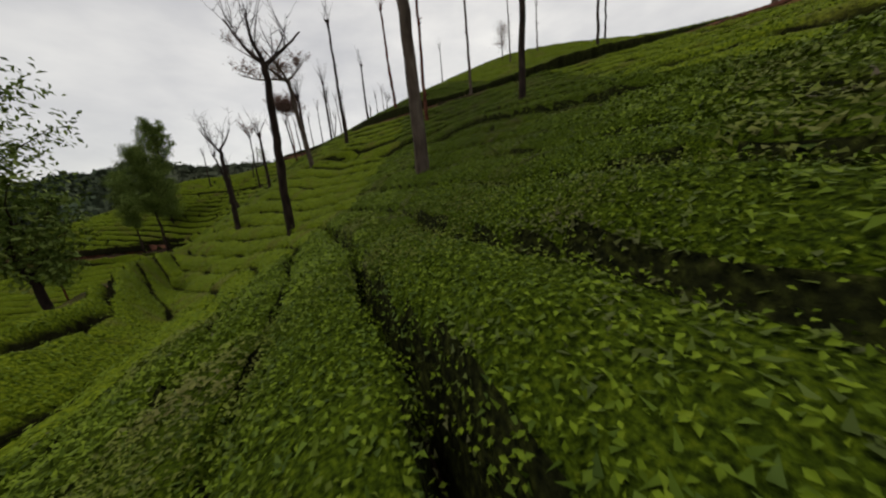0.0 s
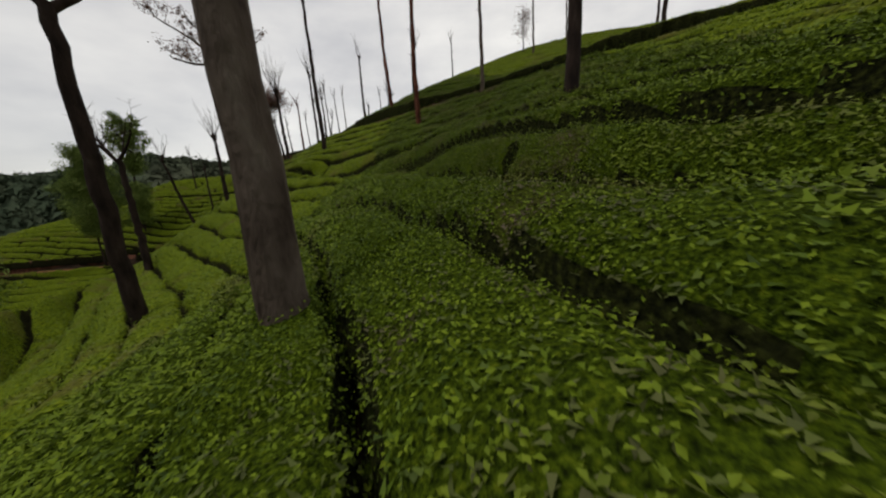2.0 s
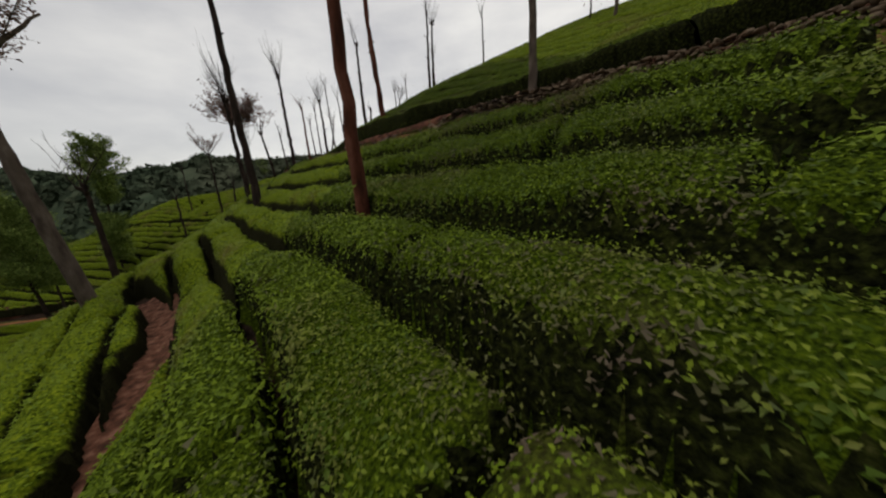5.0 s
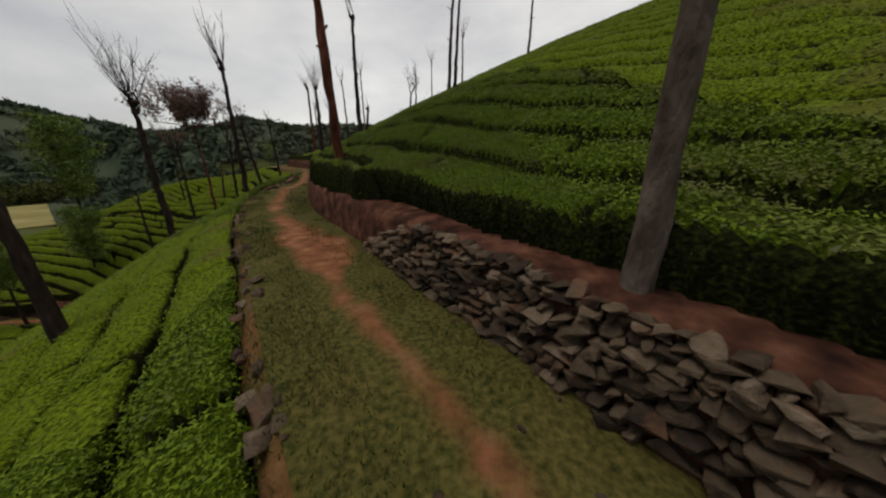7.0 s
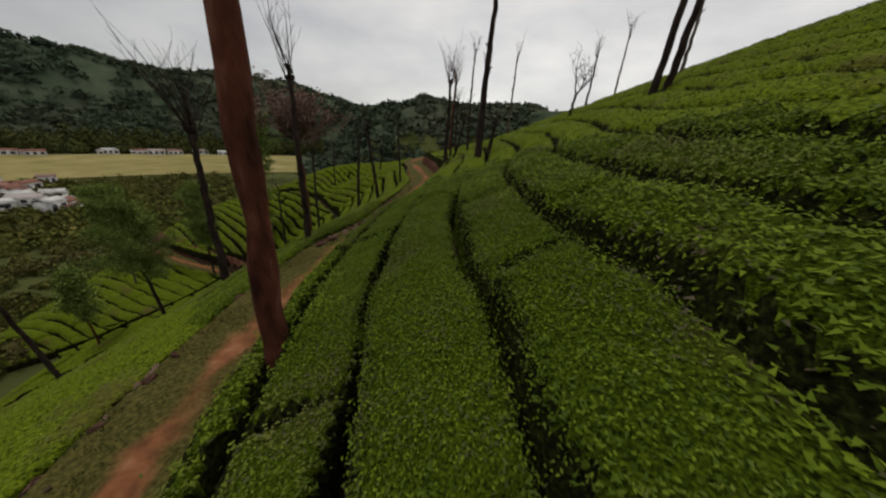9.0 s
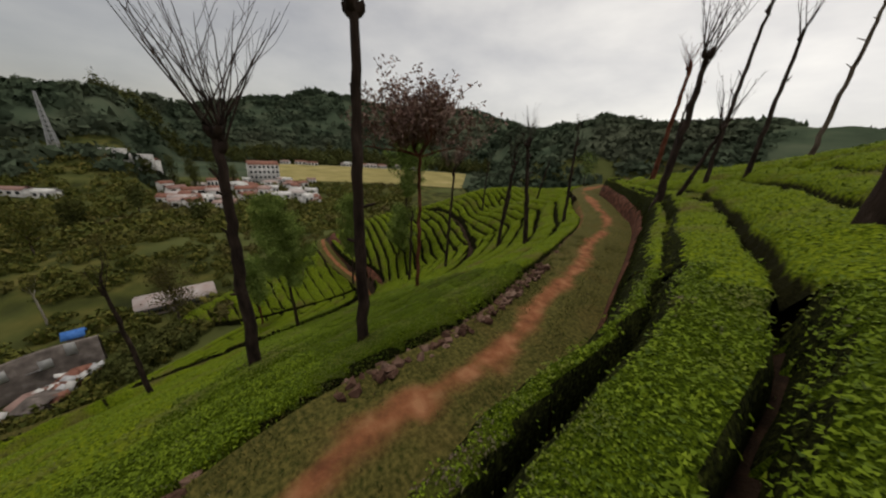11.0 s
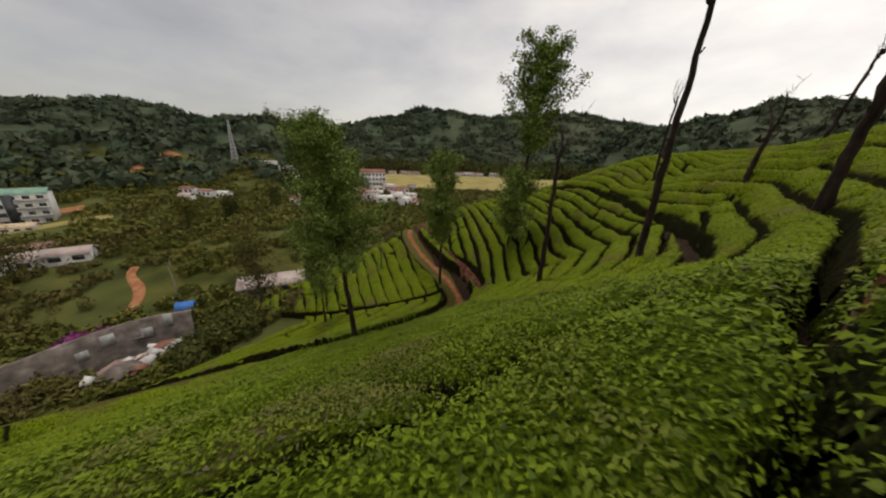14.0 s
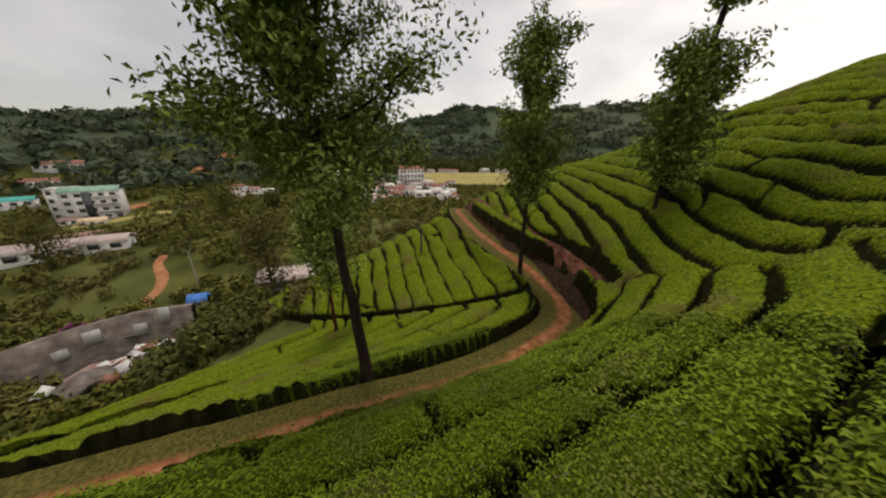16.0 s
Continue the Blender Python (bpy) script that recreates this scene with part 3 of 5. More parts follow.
def tea(x, y, soft=0.028):
    """Height of the clipped canopy over the ground (0: none), and the row that a place belongs to."""
    z, u, s, ul, sl, uf, sf = ground(x, y)
    ud, sd = offset_from(DRAIN, x, y)
    edge = ROAD_HALF + 0.25 + 0.7 * smooth01((12 - y) / 1.5)
    upper = u > edge
    back = (ul > 1.9) & (ud < -0.25) & (x < -21) & ~upper & (u < -1.6)
    mid = (u < -ROAD_HALF + 0.18) & (ul > 0.95) & ~back & (ud > -0.6 * (x < -21) - 99 * (x >= -21))
    uk, sk = offset_from(KNOLL, x, y)
    un, sn = offset_from(TRENCH, x, y)
    beyond = (uk > 0.25) & (x < -35.5)
    strip_ = (ul < -1.15) & (uk < -0.15) & (ul > np.where(x < -36, -12.0, -7.5)) & (x < -16)
    knob = (ul < -1.15) & (ul > -19) & beyond
    wob = 0.09 * vnoise(x, y, 2.2, 31) + 0.06 * vnoise(x, y, 0.7, 32)
    carpet = smooth01((-u - 10.6) / 1.2) * smooth01((14 - y) / 6)
    ua = np.where(knob, 0.99 * y - 0.139 * x + 0.015 * (x + 40) * (y - 20), np.where(strip_, -ul, np.where(back, y + np.where(x > -36, 0.42 * (x + 30), 0.2 * (x + 36) - 2.52), u - np.where(upper, ROAD_HALF + 0.25, -ROAD_HALF + 0.18))))
    q = np.where(upper, np.interp(u + wob, *GAPS_UP), np.where(mid, -np.interp(-u - wob, *GAPS_LOW), (ua + wob) / np.where(knob | back, 1.02, PITCH)))
    row = np.floor(q).astype(int)
    d = (0.5 - np.abs(q - row - 0.5)) * np.where(mid, 1.15, np.where(knob | back, 1.02, PITCH))
    d = np.minimum(d, np.where(upper & (y > 11.5), np.abs(u + wob - 2.3), 9))
    # gaps between bushes along a row
    along = np.where(knob, x * np.cos(0.3) - y * np.sin(0.3), np.where(back, -x, np.where(strip_, sl, s))) + row * 2.37
    cell = 4.6
    c = (along + 0.8 * vnoise(x, y, 2.0, 33)) / cell
    e = (0.5 - np.abs(c - np.floor(c) - 0.5)) * cell
    shut = np.abs(np.sin(np.floor(c + 0.5) * 12.99 + row * 78.2))
    e = e + np.where(shut < 0.5 + 0.15 * carpet, 9, 0.06 * shut)
    gap = 0.055 - 0.02 * upper + 0.05 * vnoise(x, y, 1.3, 34) - 0.035 * smooth01((-31 - x) / 3) * ~back - 0.03 * carpet + 0.025 * mid * (1 - carpet) * (y < 8) + 0.035 * back + 0.012 * mid * smooth01((-15 - x) / 4) * smooth01((y - 16) / 3)
    d = np.minimum(d, e) - gap
    rim = np.where(upper, u - edge, np.where(mid, np.minimum.reduce([-u - ROAD_HALF + 0.18, ul - 0.95, np.where(x < -21, ud + 0.6, 9)]), np.where(back, np.minimum(ul - 1.9, -ud - 0.25), np.where(knob, np.minimum.reduce([-ul - 1.15, ul + 19, uk - 0.25]), np.where(strip_, np.minimum.reduce([-ul - 1.15, -uk - 0.15, ul + np.where(x < -36, 12.0, 7.5)]), -1)))))
    rim = np.minimum(rim, np.abs(un) - 0.3)
    rim = np.minimum(rim, np.minimum(np.where(sf > 1, np.maximum(uf - 0.22 - 0.24 * smooth01((-4.5 - y) / 3), -uf - 0.34), 9), 9)) + 0.1 * vnoise(x, y, 0.8, 36)
    d = np.minimum(d, rim)
    bare = d.copy()
    d = d + (0.06 if soft > 0.04 else 0.0)
    dd = np.clip(d, 0, 9)
    low = 1 - 0.45 * smooth01((1.9 - uf) / 1.3) * smooth01((uf + 0.2) / 0.3) * (sf > 1) * (y < 5)
    beside = smooth01(uf / 0.3) * smooth01((1.6 - uf) / 0.6) * (sf > 1) * (y < 6)
    hgt = TALL * (1 - np.exp(-dd / (soft + 0.03 * beside))) * (0.9 + 0.1 * (1 - np.exp(-dd / 0.12))) * low * (d > 0)
    hgt *= 1 + 0.09 * vnoise(x, y, 1.1, 37) + 0.06 * vnoise(x, y, 0.35, 38)
    hgt += 0.1 * (d > 0) * upper * smooth01((3.2 - u) / 1.0)
    hgt += np.where(d > 0.02, 0.16 * np.clip(d, 0, 0.5) - 0.04, 0)
    # clipped flatter than the slope, so that each row steps up from the one below
    hgt -= np.where(d > 0, (q - row - 0.5) * np.where(upper, 0.1, np.where(mid, 0.19 - 0.15 * carpet - 0.1 * smooth01((y - 14) / 6), np.where(back, 0.06, 0.0))), 0)
    ok = upper | mid | back | knob | strip_
    kind = np.where(upper, 0, np.where(mid, 1, np.where(back, 2, np.where(knob, 3, 4))))
    ok &= (x > np.where(kind == 2, -60, np.where(kind == 3, -56, -50))) & (y > -38) & (y < 57) & (x < 29)
    return z + np.where(ok & (d > 0), hgt, -0.25), np.where(ok, row + 500 + 1000 * kind, -1), ok & (d > 0.0), bare


CELL = 0.8
cx, cy = np.meshgrid(np.arange(-60, 29, CELL), np.arange(-38, 57, CELL))
cx, cy = cx.ravel(), cy.ravel()
away = np.abs(offset_from(ROUTE, cx + CELL / 2, cy + CELL / 2)[0])
rows_m, rows_v, rows_f, rows_b, cloud_p, cloud_n, cloud_d, cloud_r, cloud_l = {}, {}, {}, {}, [], [], [], [], []
for level, (near, far) in {10: (-1, 1.8), 8: (1.8, 5.0), 7: (5.0, 15), 6: (15, 24), 5: (24, 99)}.items():
    m = (away > near) & (away <= far)
    x0, y0, n = cx[m], cy[m], level + 1
    t = np.linspace(0, CELL, n)
    X = (x0[:, None, None] + t[None, None, :] + 0 * t[None, :, None])
    Y = (y0[:, None, None] + t[None, :, None] + 0 * t[None, None, :])
    Z, row, solid, bare = tea(X.ravel(), Y.ravel(), {10: 0.028, 8: 0.035, 7: 0.05, 6: 0.085, 5: 0.1}[level])
    V = np.c_[X.ravel(), Y.ravel(), Z]
    # the first row above the wall hangs out over the bank
    over = 0.34 * solid * (row == 500) * smooth01((V[:, 1] + 8) / 3) * smooth01((12.5 - V[:, 1]) / 1.5)
    over = over * smooth01((ROAD_HALF + 2.0 - offset_from(ROAD, V[:, 0], V[:, 1])[0]) / 0.8) if over.any() else over
    V[:, :2] -= over[:, None] * [0.88, 0.474]
    base = (np.arange(len(x0)) * n * n)[:, None, None]
    i, j = np.meshgrid(np.arange(level), np.arange(level))
    a = (base + (j * n + i)[None]).ravel()
    F = np.stack([a, a + 1, a + 1 + n, a + n], 1)
    keep = solid[F].any(1)
    F = F[keep]
    rf = row[F].max(1)
    # foliage: places on the canopy, thicker where the camera passes close by
    A, B, C = V[F[:, 0]], V[F[:, 1]], V[F[:, 3]]
    nr = np.cross(B - A, C - A)
    area = np.linalg.norm(nr, axis=1)
    nr /= area[:, None] + 1e-9
    per = {10: 1900, 8: 640, 7: 150, 6: 55, 5: 18}[level]
    size = {10: 0.036, 8: 0.054, 7: 0.075, 6: 0.11, 5: 0.15}[level]
    cnt = rng.poisson(np.minimum(area, 4.0 * (CELL / level) ** 2) * per * np.clip((nr[:, 2] - 0.05) / 0.4, 0.45, 1) * np.where((rf == 500) & (nr[:, 2] < 0.7), 0.05, 1))
    idx = np.repeat(np.arange(len(F)), cnt)
    fu, fv = rng.random((2, len(idx), 1))
    p = A[idx] + fu * (B - A)[idx] + fv * (C - A)[idx] + nr[idx] * rng.uniform(-0.05, 0.05, (len(idx), 1))
    # no leaves in the furrows
    b4 = bare[F[idx]]
    clear = ((b4[:, 0] * (1 - fu[:, 0]) + b4[:, 1] * fu[:, 0]) * (1 - fv[:, 0]) + (b4[:, 3] * (1 - fu[:, 0]) + b4[:, 2] * fu[:, 0]) * fv[:, 0]) > (0.012 if level > 7 else 0.07)
    idx, p = idx[clear], p[clear]
    cloud_p.append(p)
    cloud_n.append(nr[idx] * 0.8 + [0, 0, 0.7])
    cloud_d.append(size * rng.uniform(0.8, 1.3, len(idx)))
    cloud_r.append(rf[idx])
    cloud_l.append(np.full(len(idx), level))
    for k in np.unique(rf):
        fk = F[rf == k]
        used, inv = np.unique(fk, return_inverse=True)
        rows_f.setdefault(k, []).append(inv.reshape(-1, 4) + sum(len(v) for v in rows_v.get(k, [])))
        rows_v.setdefault(k, []).append(V[used])
        rows_b.setdefault(k, []).append(bare[used])
        # steep flanks take the stem colour with shade painted in
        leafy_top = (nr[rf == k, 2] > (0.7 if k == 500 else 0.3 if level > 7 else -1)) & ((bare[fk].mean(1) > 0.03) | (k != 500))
        # near tops get the shade-darkened canopy, far ones the brighter copy
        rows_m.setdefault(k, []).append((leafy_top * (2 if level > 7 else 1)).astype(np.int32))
cloud_p, cloud_n, cloud_d, cloud_r, cloud_l = (np.concatenate(c) for c in (cloud_p, cloud_n, cloud_d, cloud_r, cloud_l))
order = np.argsort(cloud_r, kind="stable")
cloud_p, cloud_n, cloud_d, cloud_r, cloud_l = cloud_p[order], cloud_n[order], cloud_d[order], cloud_r[order], cloud_l[order]
FIELDS = {0: ("clipped green tea hedge row on the slope above the road", "tea rows above the road"), 1: ("clipped green tea hedge row on the slope below the road", "tea rows below the road"),
          2: ("clipped tea hedge row beyond the drain above the path", "tea rows beyond the drain"), 3: ("clipped tea hedge row on the rounded knoll", "tea rows on the knoll"),
          4: ("clipped tea hedge row between the path and the knoll", "tea rows under the knoll")}
for k in sorted(rows_v):
    if k < 0:
        continue
    v, f = np.concatenate(rows_v[k]), np.concatenate(rows_f[k])
    if len(f) < 30:
        continue
    me = mesh_np("tea_hedge", v, f, M_TEA_STEM_SHADE, True)
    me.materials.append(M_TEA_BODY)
    me.materials.append(M_TEA_SHADED)
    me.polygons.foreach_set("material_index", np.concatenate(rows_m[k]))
    # distance from the furrow, which drives the painted furrow shade
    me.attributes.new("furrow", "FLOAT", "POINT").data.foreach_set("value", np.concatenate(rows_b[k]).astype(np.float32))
    ob = new("tea_hedge", me)
    label, group = FIELDS[k // 1000]
    tagged(ob, label, "tea hedge", group)
    a, b = np.searchsorted(cloud_r, [k, k + 1])
    if b > a:
        pieces, old = [], []
        # more mature leaves on the upper hill than on the freshly plucked lower slope
        ripe = rng.random(b - a) < np.where(cloud_l[a:b] > 9, 0.25 + 0.35 * smooth01((cloud_p[a:b, 0] + 15) / 3), np.where(cloud_l[a:b] > 7, 0.15, 0))
        # mature leaves lie lower and flatter, the young flush stands up above them
        p = cloud_p[a:b] + cloud_n[a:b] * np.where(ripe, -0.02, np.where(cloud_l[a:b] > 7, 0.02, 0.0))[:, None]
        for shape, lo, hi, lift, slim in ((leaf_quads, 10, 10, 0.6, 0.58), (leaf_tris, 8, 8, 0.5, 0.66), (leaf_tris, 5, 7, 0.4, 0.55)):
            for is_old in (False, True):
                m = (cloud_l[a:b] >= lo) & (cloud_l[a:b] <= hi) & (ripe == is_old)
                if m.any():
                    pieces.append((leaf_tris if is_old else shape)(p[m], cloud_n[a:b][m], cloud_d[a:b][m] * (1.1 if is_old else 0.9), rng, lift, slim))
                    old.append(np.full(len(pieces[-1][1]), int(is_old), np.int32))
        lv, lf = join(pieces)
        me = mesh_np("foliage", lv, lf, M_TEA)
        me.materials.append(M_TEA_OLD)
        me.polygons.foreach_set("material_index", np.concatenate(old))
        lo = part("foliage", me, ob, "small glossy yellow-green tea leaves over darker old ones")
        lo["kind"] = "stuff"

# ---- trees ----


def surface(x, y):
    return float(ground(np.array([x]), np.array([y]))[0][0])


def branch(p, d, length, r0, r1, n, wander, up, g):
    """A wandering limb: points and radii from p along d, bending upwards by 'up'."""
    d = np.array(d, float)
    d /= np.linalg.norm(d)
    pts, rad = [np.array(p, float)], [r0]
    for i in range(n):
        d = d + g.normal(0, wander, 3) + [0, 0, up]
        d /= np.linalg.norm(d)
        pts.append(pts[-1] + d * length / n)
        rad.append(r0 + (r1 - r0) * (i + 1) / n)
    return np.array(pts), np.array(rad)


def trunk_line(h, top, r0, r1, g, knots=0.0):
    """Centre line and radii of a trunk from the ground to 'top' (offset at height h)."""
    n = 22
    t = np.linspace(0, 1, n)
    bend = g.normal(0, 0.006 * h, 2)
    p = np.c_[top[0] * t + bend[0] * np.sin(np.pi * t) + 0.02 * g.normal(0, 1, n), top[1] * t + bend[1] * np.sin(np.pi * t) + 0.02 * g.normal(0, 1, n), h * t - 0.35 * (1 - t) ** 6]
    r = r0 + (r1 - r0) * t
    r = r * (1 + 0.35 * np.exp(-t * 16)) * (1 + knots * g.uniform(-0.5, 1, n))
    return p, r


def tree_base(name, x, y, label, group=""):
    ob = new(name)
    ob.location = (x, y, surface(x, y))
    return tagged(ob, label, "tree", group)


def solid(name, pieces, mat, parent, label=""):
    v, f = join(pieces)
    return part(name, mesh_np(name, v, f, mat, True), parent, label)


def foliage(points, normals, sizes, mat, parent, g, slim=0.45, lift=0.7):
    v, f = leaf_quads(np.array(points), np.array(normals), np.array(sizes), g, lift, slim)
    ob = part("foliage", mesh_np("foliage", v, f, mat), parent)
    ob["kind"] = "stuff"
    return ob


def pollard(x, y, h, r, top=(0, 0), bark=None, twigs=14, tall=2.2, seed=0, knots=0.06, label="", leaves=0, stubs=3, spread=0.35, sub=2):
    """A shade tree lopped at the top, with a knobby head and long upright shoots."""
    g = np.random.default_rng(1000 + seed)
    bark = bark or M_BARK_DARK
    ob = tree_base("shade_tree", x, y, label or "lopped bare shade tree with upright twigs among the tea", "lopped shade trees")
    p, rad = trunk_line(h, top, r, r * 0.52, g, knots)
    solid("trunk", [tube(p, rad, 10)], bark, ob)
    tips = []
    for k in range(stubs + 1):
        a = g.uniform(0, 2 * np.pi)
        base = p[-1] - [0, 0, g.uniform(0, 0.06 * h) if k else 0.05]
        q, qr = branch(base, (np.cos(a) * 0.8, np.sin(a) * 0.8, 0.7 if k else 2), r * (1.4 + g.random()), r * 0.5, r * 0.42, 3, 0.1, 0.1, g)
        solid("branch_stub", [tube(q, qr * np.array([1.0, 1.25, 1.3, 0.7]), 7)], bark, ob)
        for _ in range(max(1, twigs // (stubs + 1))):
            a = g.uniform(0, 2 * np.pi)
            w, wr = branch(q[-1], (np.cos(a) * spread, np.sin(a) * spread, 1.0), tall * g.uniform(0.45, 1.1), 0.016 + 0.03 * r, 0.005, 7, 0.07, 0.03, g)
            lines = [tube(w, wr, 4)]
            tips += list(w[3:])
            for _ in range(sub):
                i = g.integers(2, 7)
                a = g.uniform(0, 2 * np.pi)
                w2, r2 = branch(w[i], (np.cos(a) * 0.6, np.sin(a) * 0.6, 0.9), tall * g.uniform(0.12, 0.4), 0.008, 0.004, 4, 0.1, 0.05, g)
                lines.append(tube(w2, r2, 3))
                tips += list(w2[1:])
            solid("shoot", lines, bark, ob)
    for _ in range(stubs):
        i = g.integers(8, 20)
        a = g.uniform(0, 2 * np.pi)
        q, qr = branch(p[i], (np.cos(a), np.sin(a), 0.6), g.uniform(0.15, 0.5), rad[i] * 0.4, rad[i] * 0.22, 3, 0.2, 0.1, g)
        solid("branch_stub", [tube(q, qr, 6)], bark, ob)
    if leaves:
        c = np.array(tips)[g.integers(0, len(tips), leaves)] + g.normal(0, 0.06, (leaves, 3))
        foliage(c, np.tile([0, 0, 1.0], (leaves, 1)), g.uniform(0.06, 0.14, leaves), M_LEAF_BROWN, ob, g)
    return ob


def forked(x, y, h, r, top, limbs, bark, leaves, seed, label, shoots=9, tall=2.4, out=1.0, leafmat=None, droop=0.0, size=0.13, name="shade_tree", flat=0.0):
    """A trunk that forks into spreading limbs (length, azimuth, rise) which carry upright shoots and thin leaves."""
    g = np.random.default_rng(2000 + seed)
    ob = tree_base(name, x, y, label, "forked shade trees")
    p, rad = trunk_line(h, top, r, r * 0.62, g, 0.05)
    solid("trunk", [tube(p, rad, 10)], bark, ob)
    tips = []
    for length, az, rise in limbs:
        a = radians(az)
        q, qr = branch(p[-1] - [0, 0, 0.12], (-np.sin(a) * out, np.cos(a) * out, rise), length, r * 0.46, r * 0.14, 9, 0.12, 0.03 - flat - droop * 0.05, g)
        limb = solid("limb", [tube(q, qr, 7)], bark, ob)
        lines = []
        for _ in range(shoots):
            i = g.integers(2, 10)
            b = g.uniform(0, 2 * np.pi)
            w, wr = branch(q[i], (np.cos(b) * 0.5, np.sin(b) * 0.5, 1.0 - droop), tall * g.uniform(0.4, 1.1), max(0.012, qr[i] * 0.35), 0.005, 7, 0.12, 0.05 - droop * 0.12, g)
            lines.append(tube(w, wr, 4))
            tips += list(w[2:])
            for _ in range(4):
                j = g.integers(1, 7)
                b = g.uniform(0, 2 * np.pi)
                w2, r2 = branch(w[j], (np.cos(b) * 0.9, np.sin(b) * 0.9, 0.7 - droop), tall * g.uniform(0.15, 0.42), 0.009, 0.004, 4, 0.15, 0.03 - droop * 0.15, g)
                lines.append(tube(w2, r2, 3))
                tips += list(w2[1:])
        solid("twig_spray", lines, bark, limb, "fine bare twigs")["kind"] = "stuff"
    if leaves:
        c = np.array(tips)[g.integers(0, len(tips), leaves)] + g.normal(0, 0.09, (leaves, 3))
        foliage(c, g.normal(0, 0.5, (leaves, 3)) + [0, 0, 0.6], size * g.uniform(0.6, 1.3, leaves), leafmat or M_LEAF_BROWN, ob, g)
    return ob


def leafy(x, y, h, r, top, low, wide, bark, count, seed, label, size=0.2, shape=1.0, leafmat=None, limbs=16, bunch=0.45, group="green trees"):
    """A green tree: stem through the crown, limbs to all sides, leaf bunches along them; 'shape' 1 is a cone, 0 an oval."""
    g = np.random.default_rng(3000 + seed)
    ob = tree_base("green_tree", x, y, label, group)
    p, rad = trunk_line(h * 0.96, (top[0] * 0.96, top[1] * 0.96), r, r * 0.12, g, 0.04)
    solid("trunk", [tube(p, rad, 9)], bark, ob)
    pts, nrm, lines = [], [], []
    for k in range(limbs):
        t = low + (0.97 - low) * (k + 0.5) / limbs
        f = (t - low) / (1 - low)
        reach = wide * (shape * (1 - f) ** 0.75 + (1 - shape) * np.sqrt(max(0.05, 1 - (2 * f - 1) ** 2))) * g.uniform(0.6, 1.15) + 0.12
        a = k * 2.4 + g.normal(0, 0.5)
        start = np.array([np.interp(t, np.linspace(0, 1, 22), p[:, i]) for i in range(3)])
        q, qr = branch(start, (np.cos(a), np.sin(a), 0.45 + 0.6 * f), reach * 1.15, r * (0.1 + 0.28 * (1 - f)), 0.01, 6, 0.12, 0.05, g)
        limb = solid("limb", [tube(q, qr, 5)], bark, ob)
        n = max(3, int(5 * reach / wide + 3))
        for c in q[np.linspace(1, 6, n).astype(int)]:
            m = max(4, int(count / limbs / n))
            b = bunch * g.uniform(0.6, 1.2)
            o = np.clip(g.normal(0, 1, (m, 3)), -1.7, 1.7) * [b, b, b * 0.75]
            pts.append(c + o + g.normal(0, b * 0.4, 3))
            nrm.append(o * 0.8 + [0, 0, 0.5])
    pts, nrm = np.concatenate(pts), np.concatenate(nrm)
    foliage(pts, nrm, size * g.uniform(0.6, 1.35, len(pts)), leafmat or M_LEAF, ob, g, 0.42, 0.6)
    return ob


# below and beside the start of the flight
pollard(-9.3, -11.9, 11.5, 0.2, (-0.3, 0.2), M_BARK_GREY, 8, 2.0, 1, label="tall smooth grey shade tree trunk rising from the tea")
forked(-14.1, -5.9, 7.4, 0.19, (0.5, -0.6), [(2.6, 60, 1.0), (2.2, -60, 1.6), (1.8, 170, 1.4)], M_BARK_DARK, 0, 2, "dark forked shade tree with dense bare twigs", 8, 2.2)
forked(-13.2, 5.3, 6.9, 0.2, (-0.6, -0.2), [(4.0, 80, 0.4), (3.6, 112, 0.7), (3.0, 40, 0.9), (2.4, -60, 0.8), (2.6, 160, 0.6)], M_BARK_GREY, 3000, 3, "leaning grey tree with a wide crown of thin brown leaves", 9, 1.7, leafmat=M_LEAF_BROWN, size=0.12, droop=0.35)
pollard(-17.7, 11.6, 5.6, 0.16, (0.1, 0), M_BARK_DARK, 14, 2.2, 4)
forked(-18.5, 2.6, 5.8, 0.17, (0.1, 0), [(1.8, 80, 1.6), (1.6, -70, 1.8), (1.2, 160, 1.5)], M_BARK_DARK, 0, 5, "dark bare forked shade tree on the lower slope", 5, 2.0)
pollard(-3.4, -8.6, 12.0, 0.16, (0.3, 0.2), M_BARK_DARK, 8, 2.0, 6, label="tall dark shade tree with a pale base")
pollard(-4.63, 1.25, 11.0, 0.135, (0.35, 0.2), M_BARK_RED, 8, 2.0, 7, 0.08, label="tall red-brown shade tree below the road")
pollard(-10.0, 10.2, 11.0, 0.17, (0.0, 0.0), M_BARK_DARK, 10, 2.2, 8, 0.08, label="tall dark shade tree below the road")
pollard(1.48, 5.67, 11.5, 0.14, (0.1, 0.1), M_BARK_GREY, 8, 2.0, 9, label="tall grey shade tree above the stone wall")
pollard(-3.65, 14.55, 11.5, 0.165, (-0.25, 0.6), M_BARK_RED, 10, 2.2, 10, 0.25, leaves=500, spread=0.6, label="knobby red-brown leaning shade tree above the road")
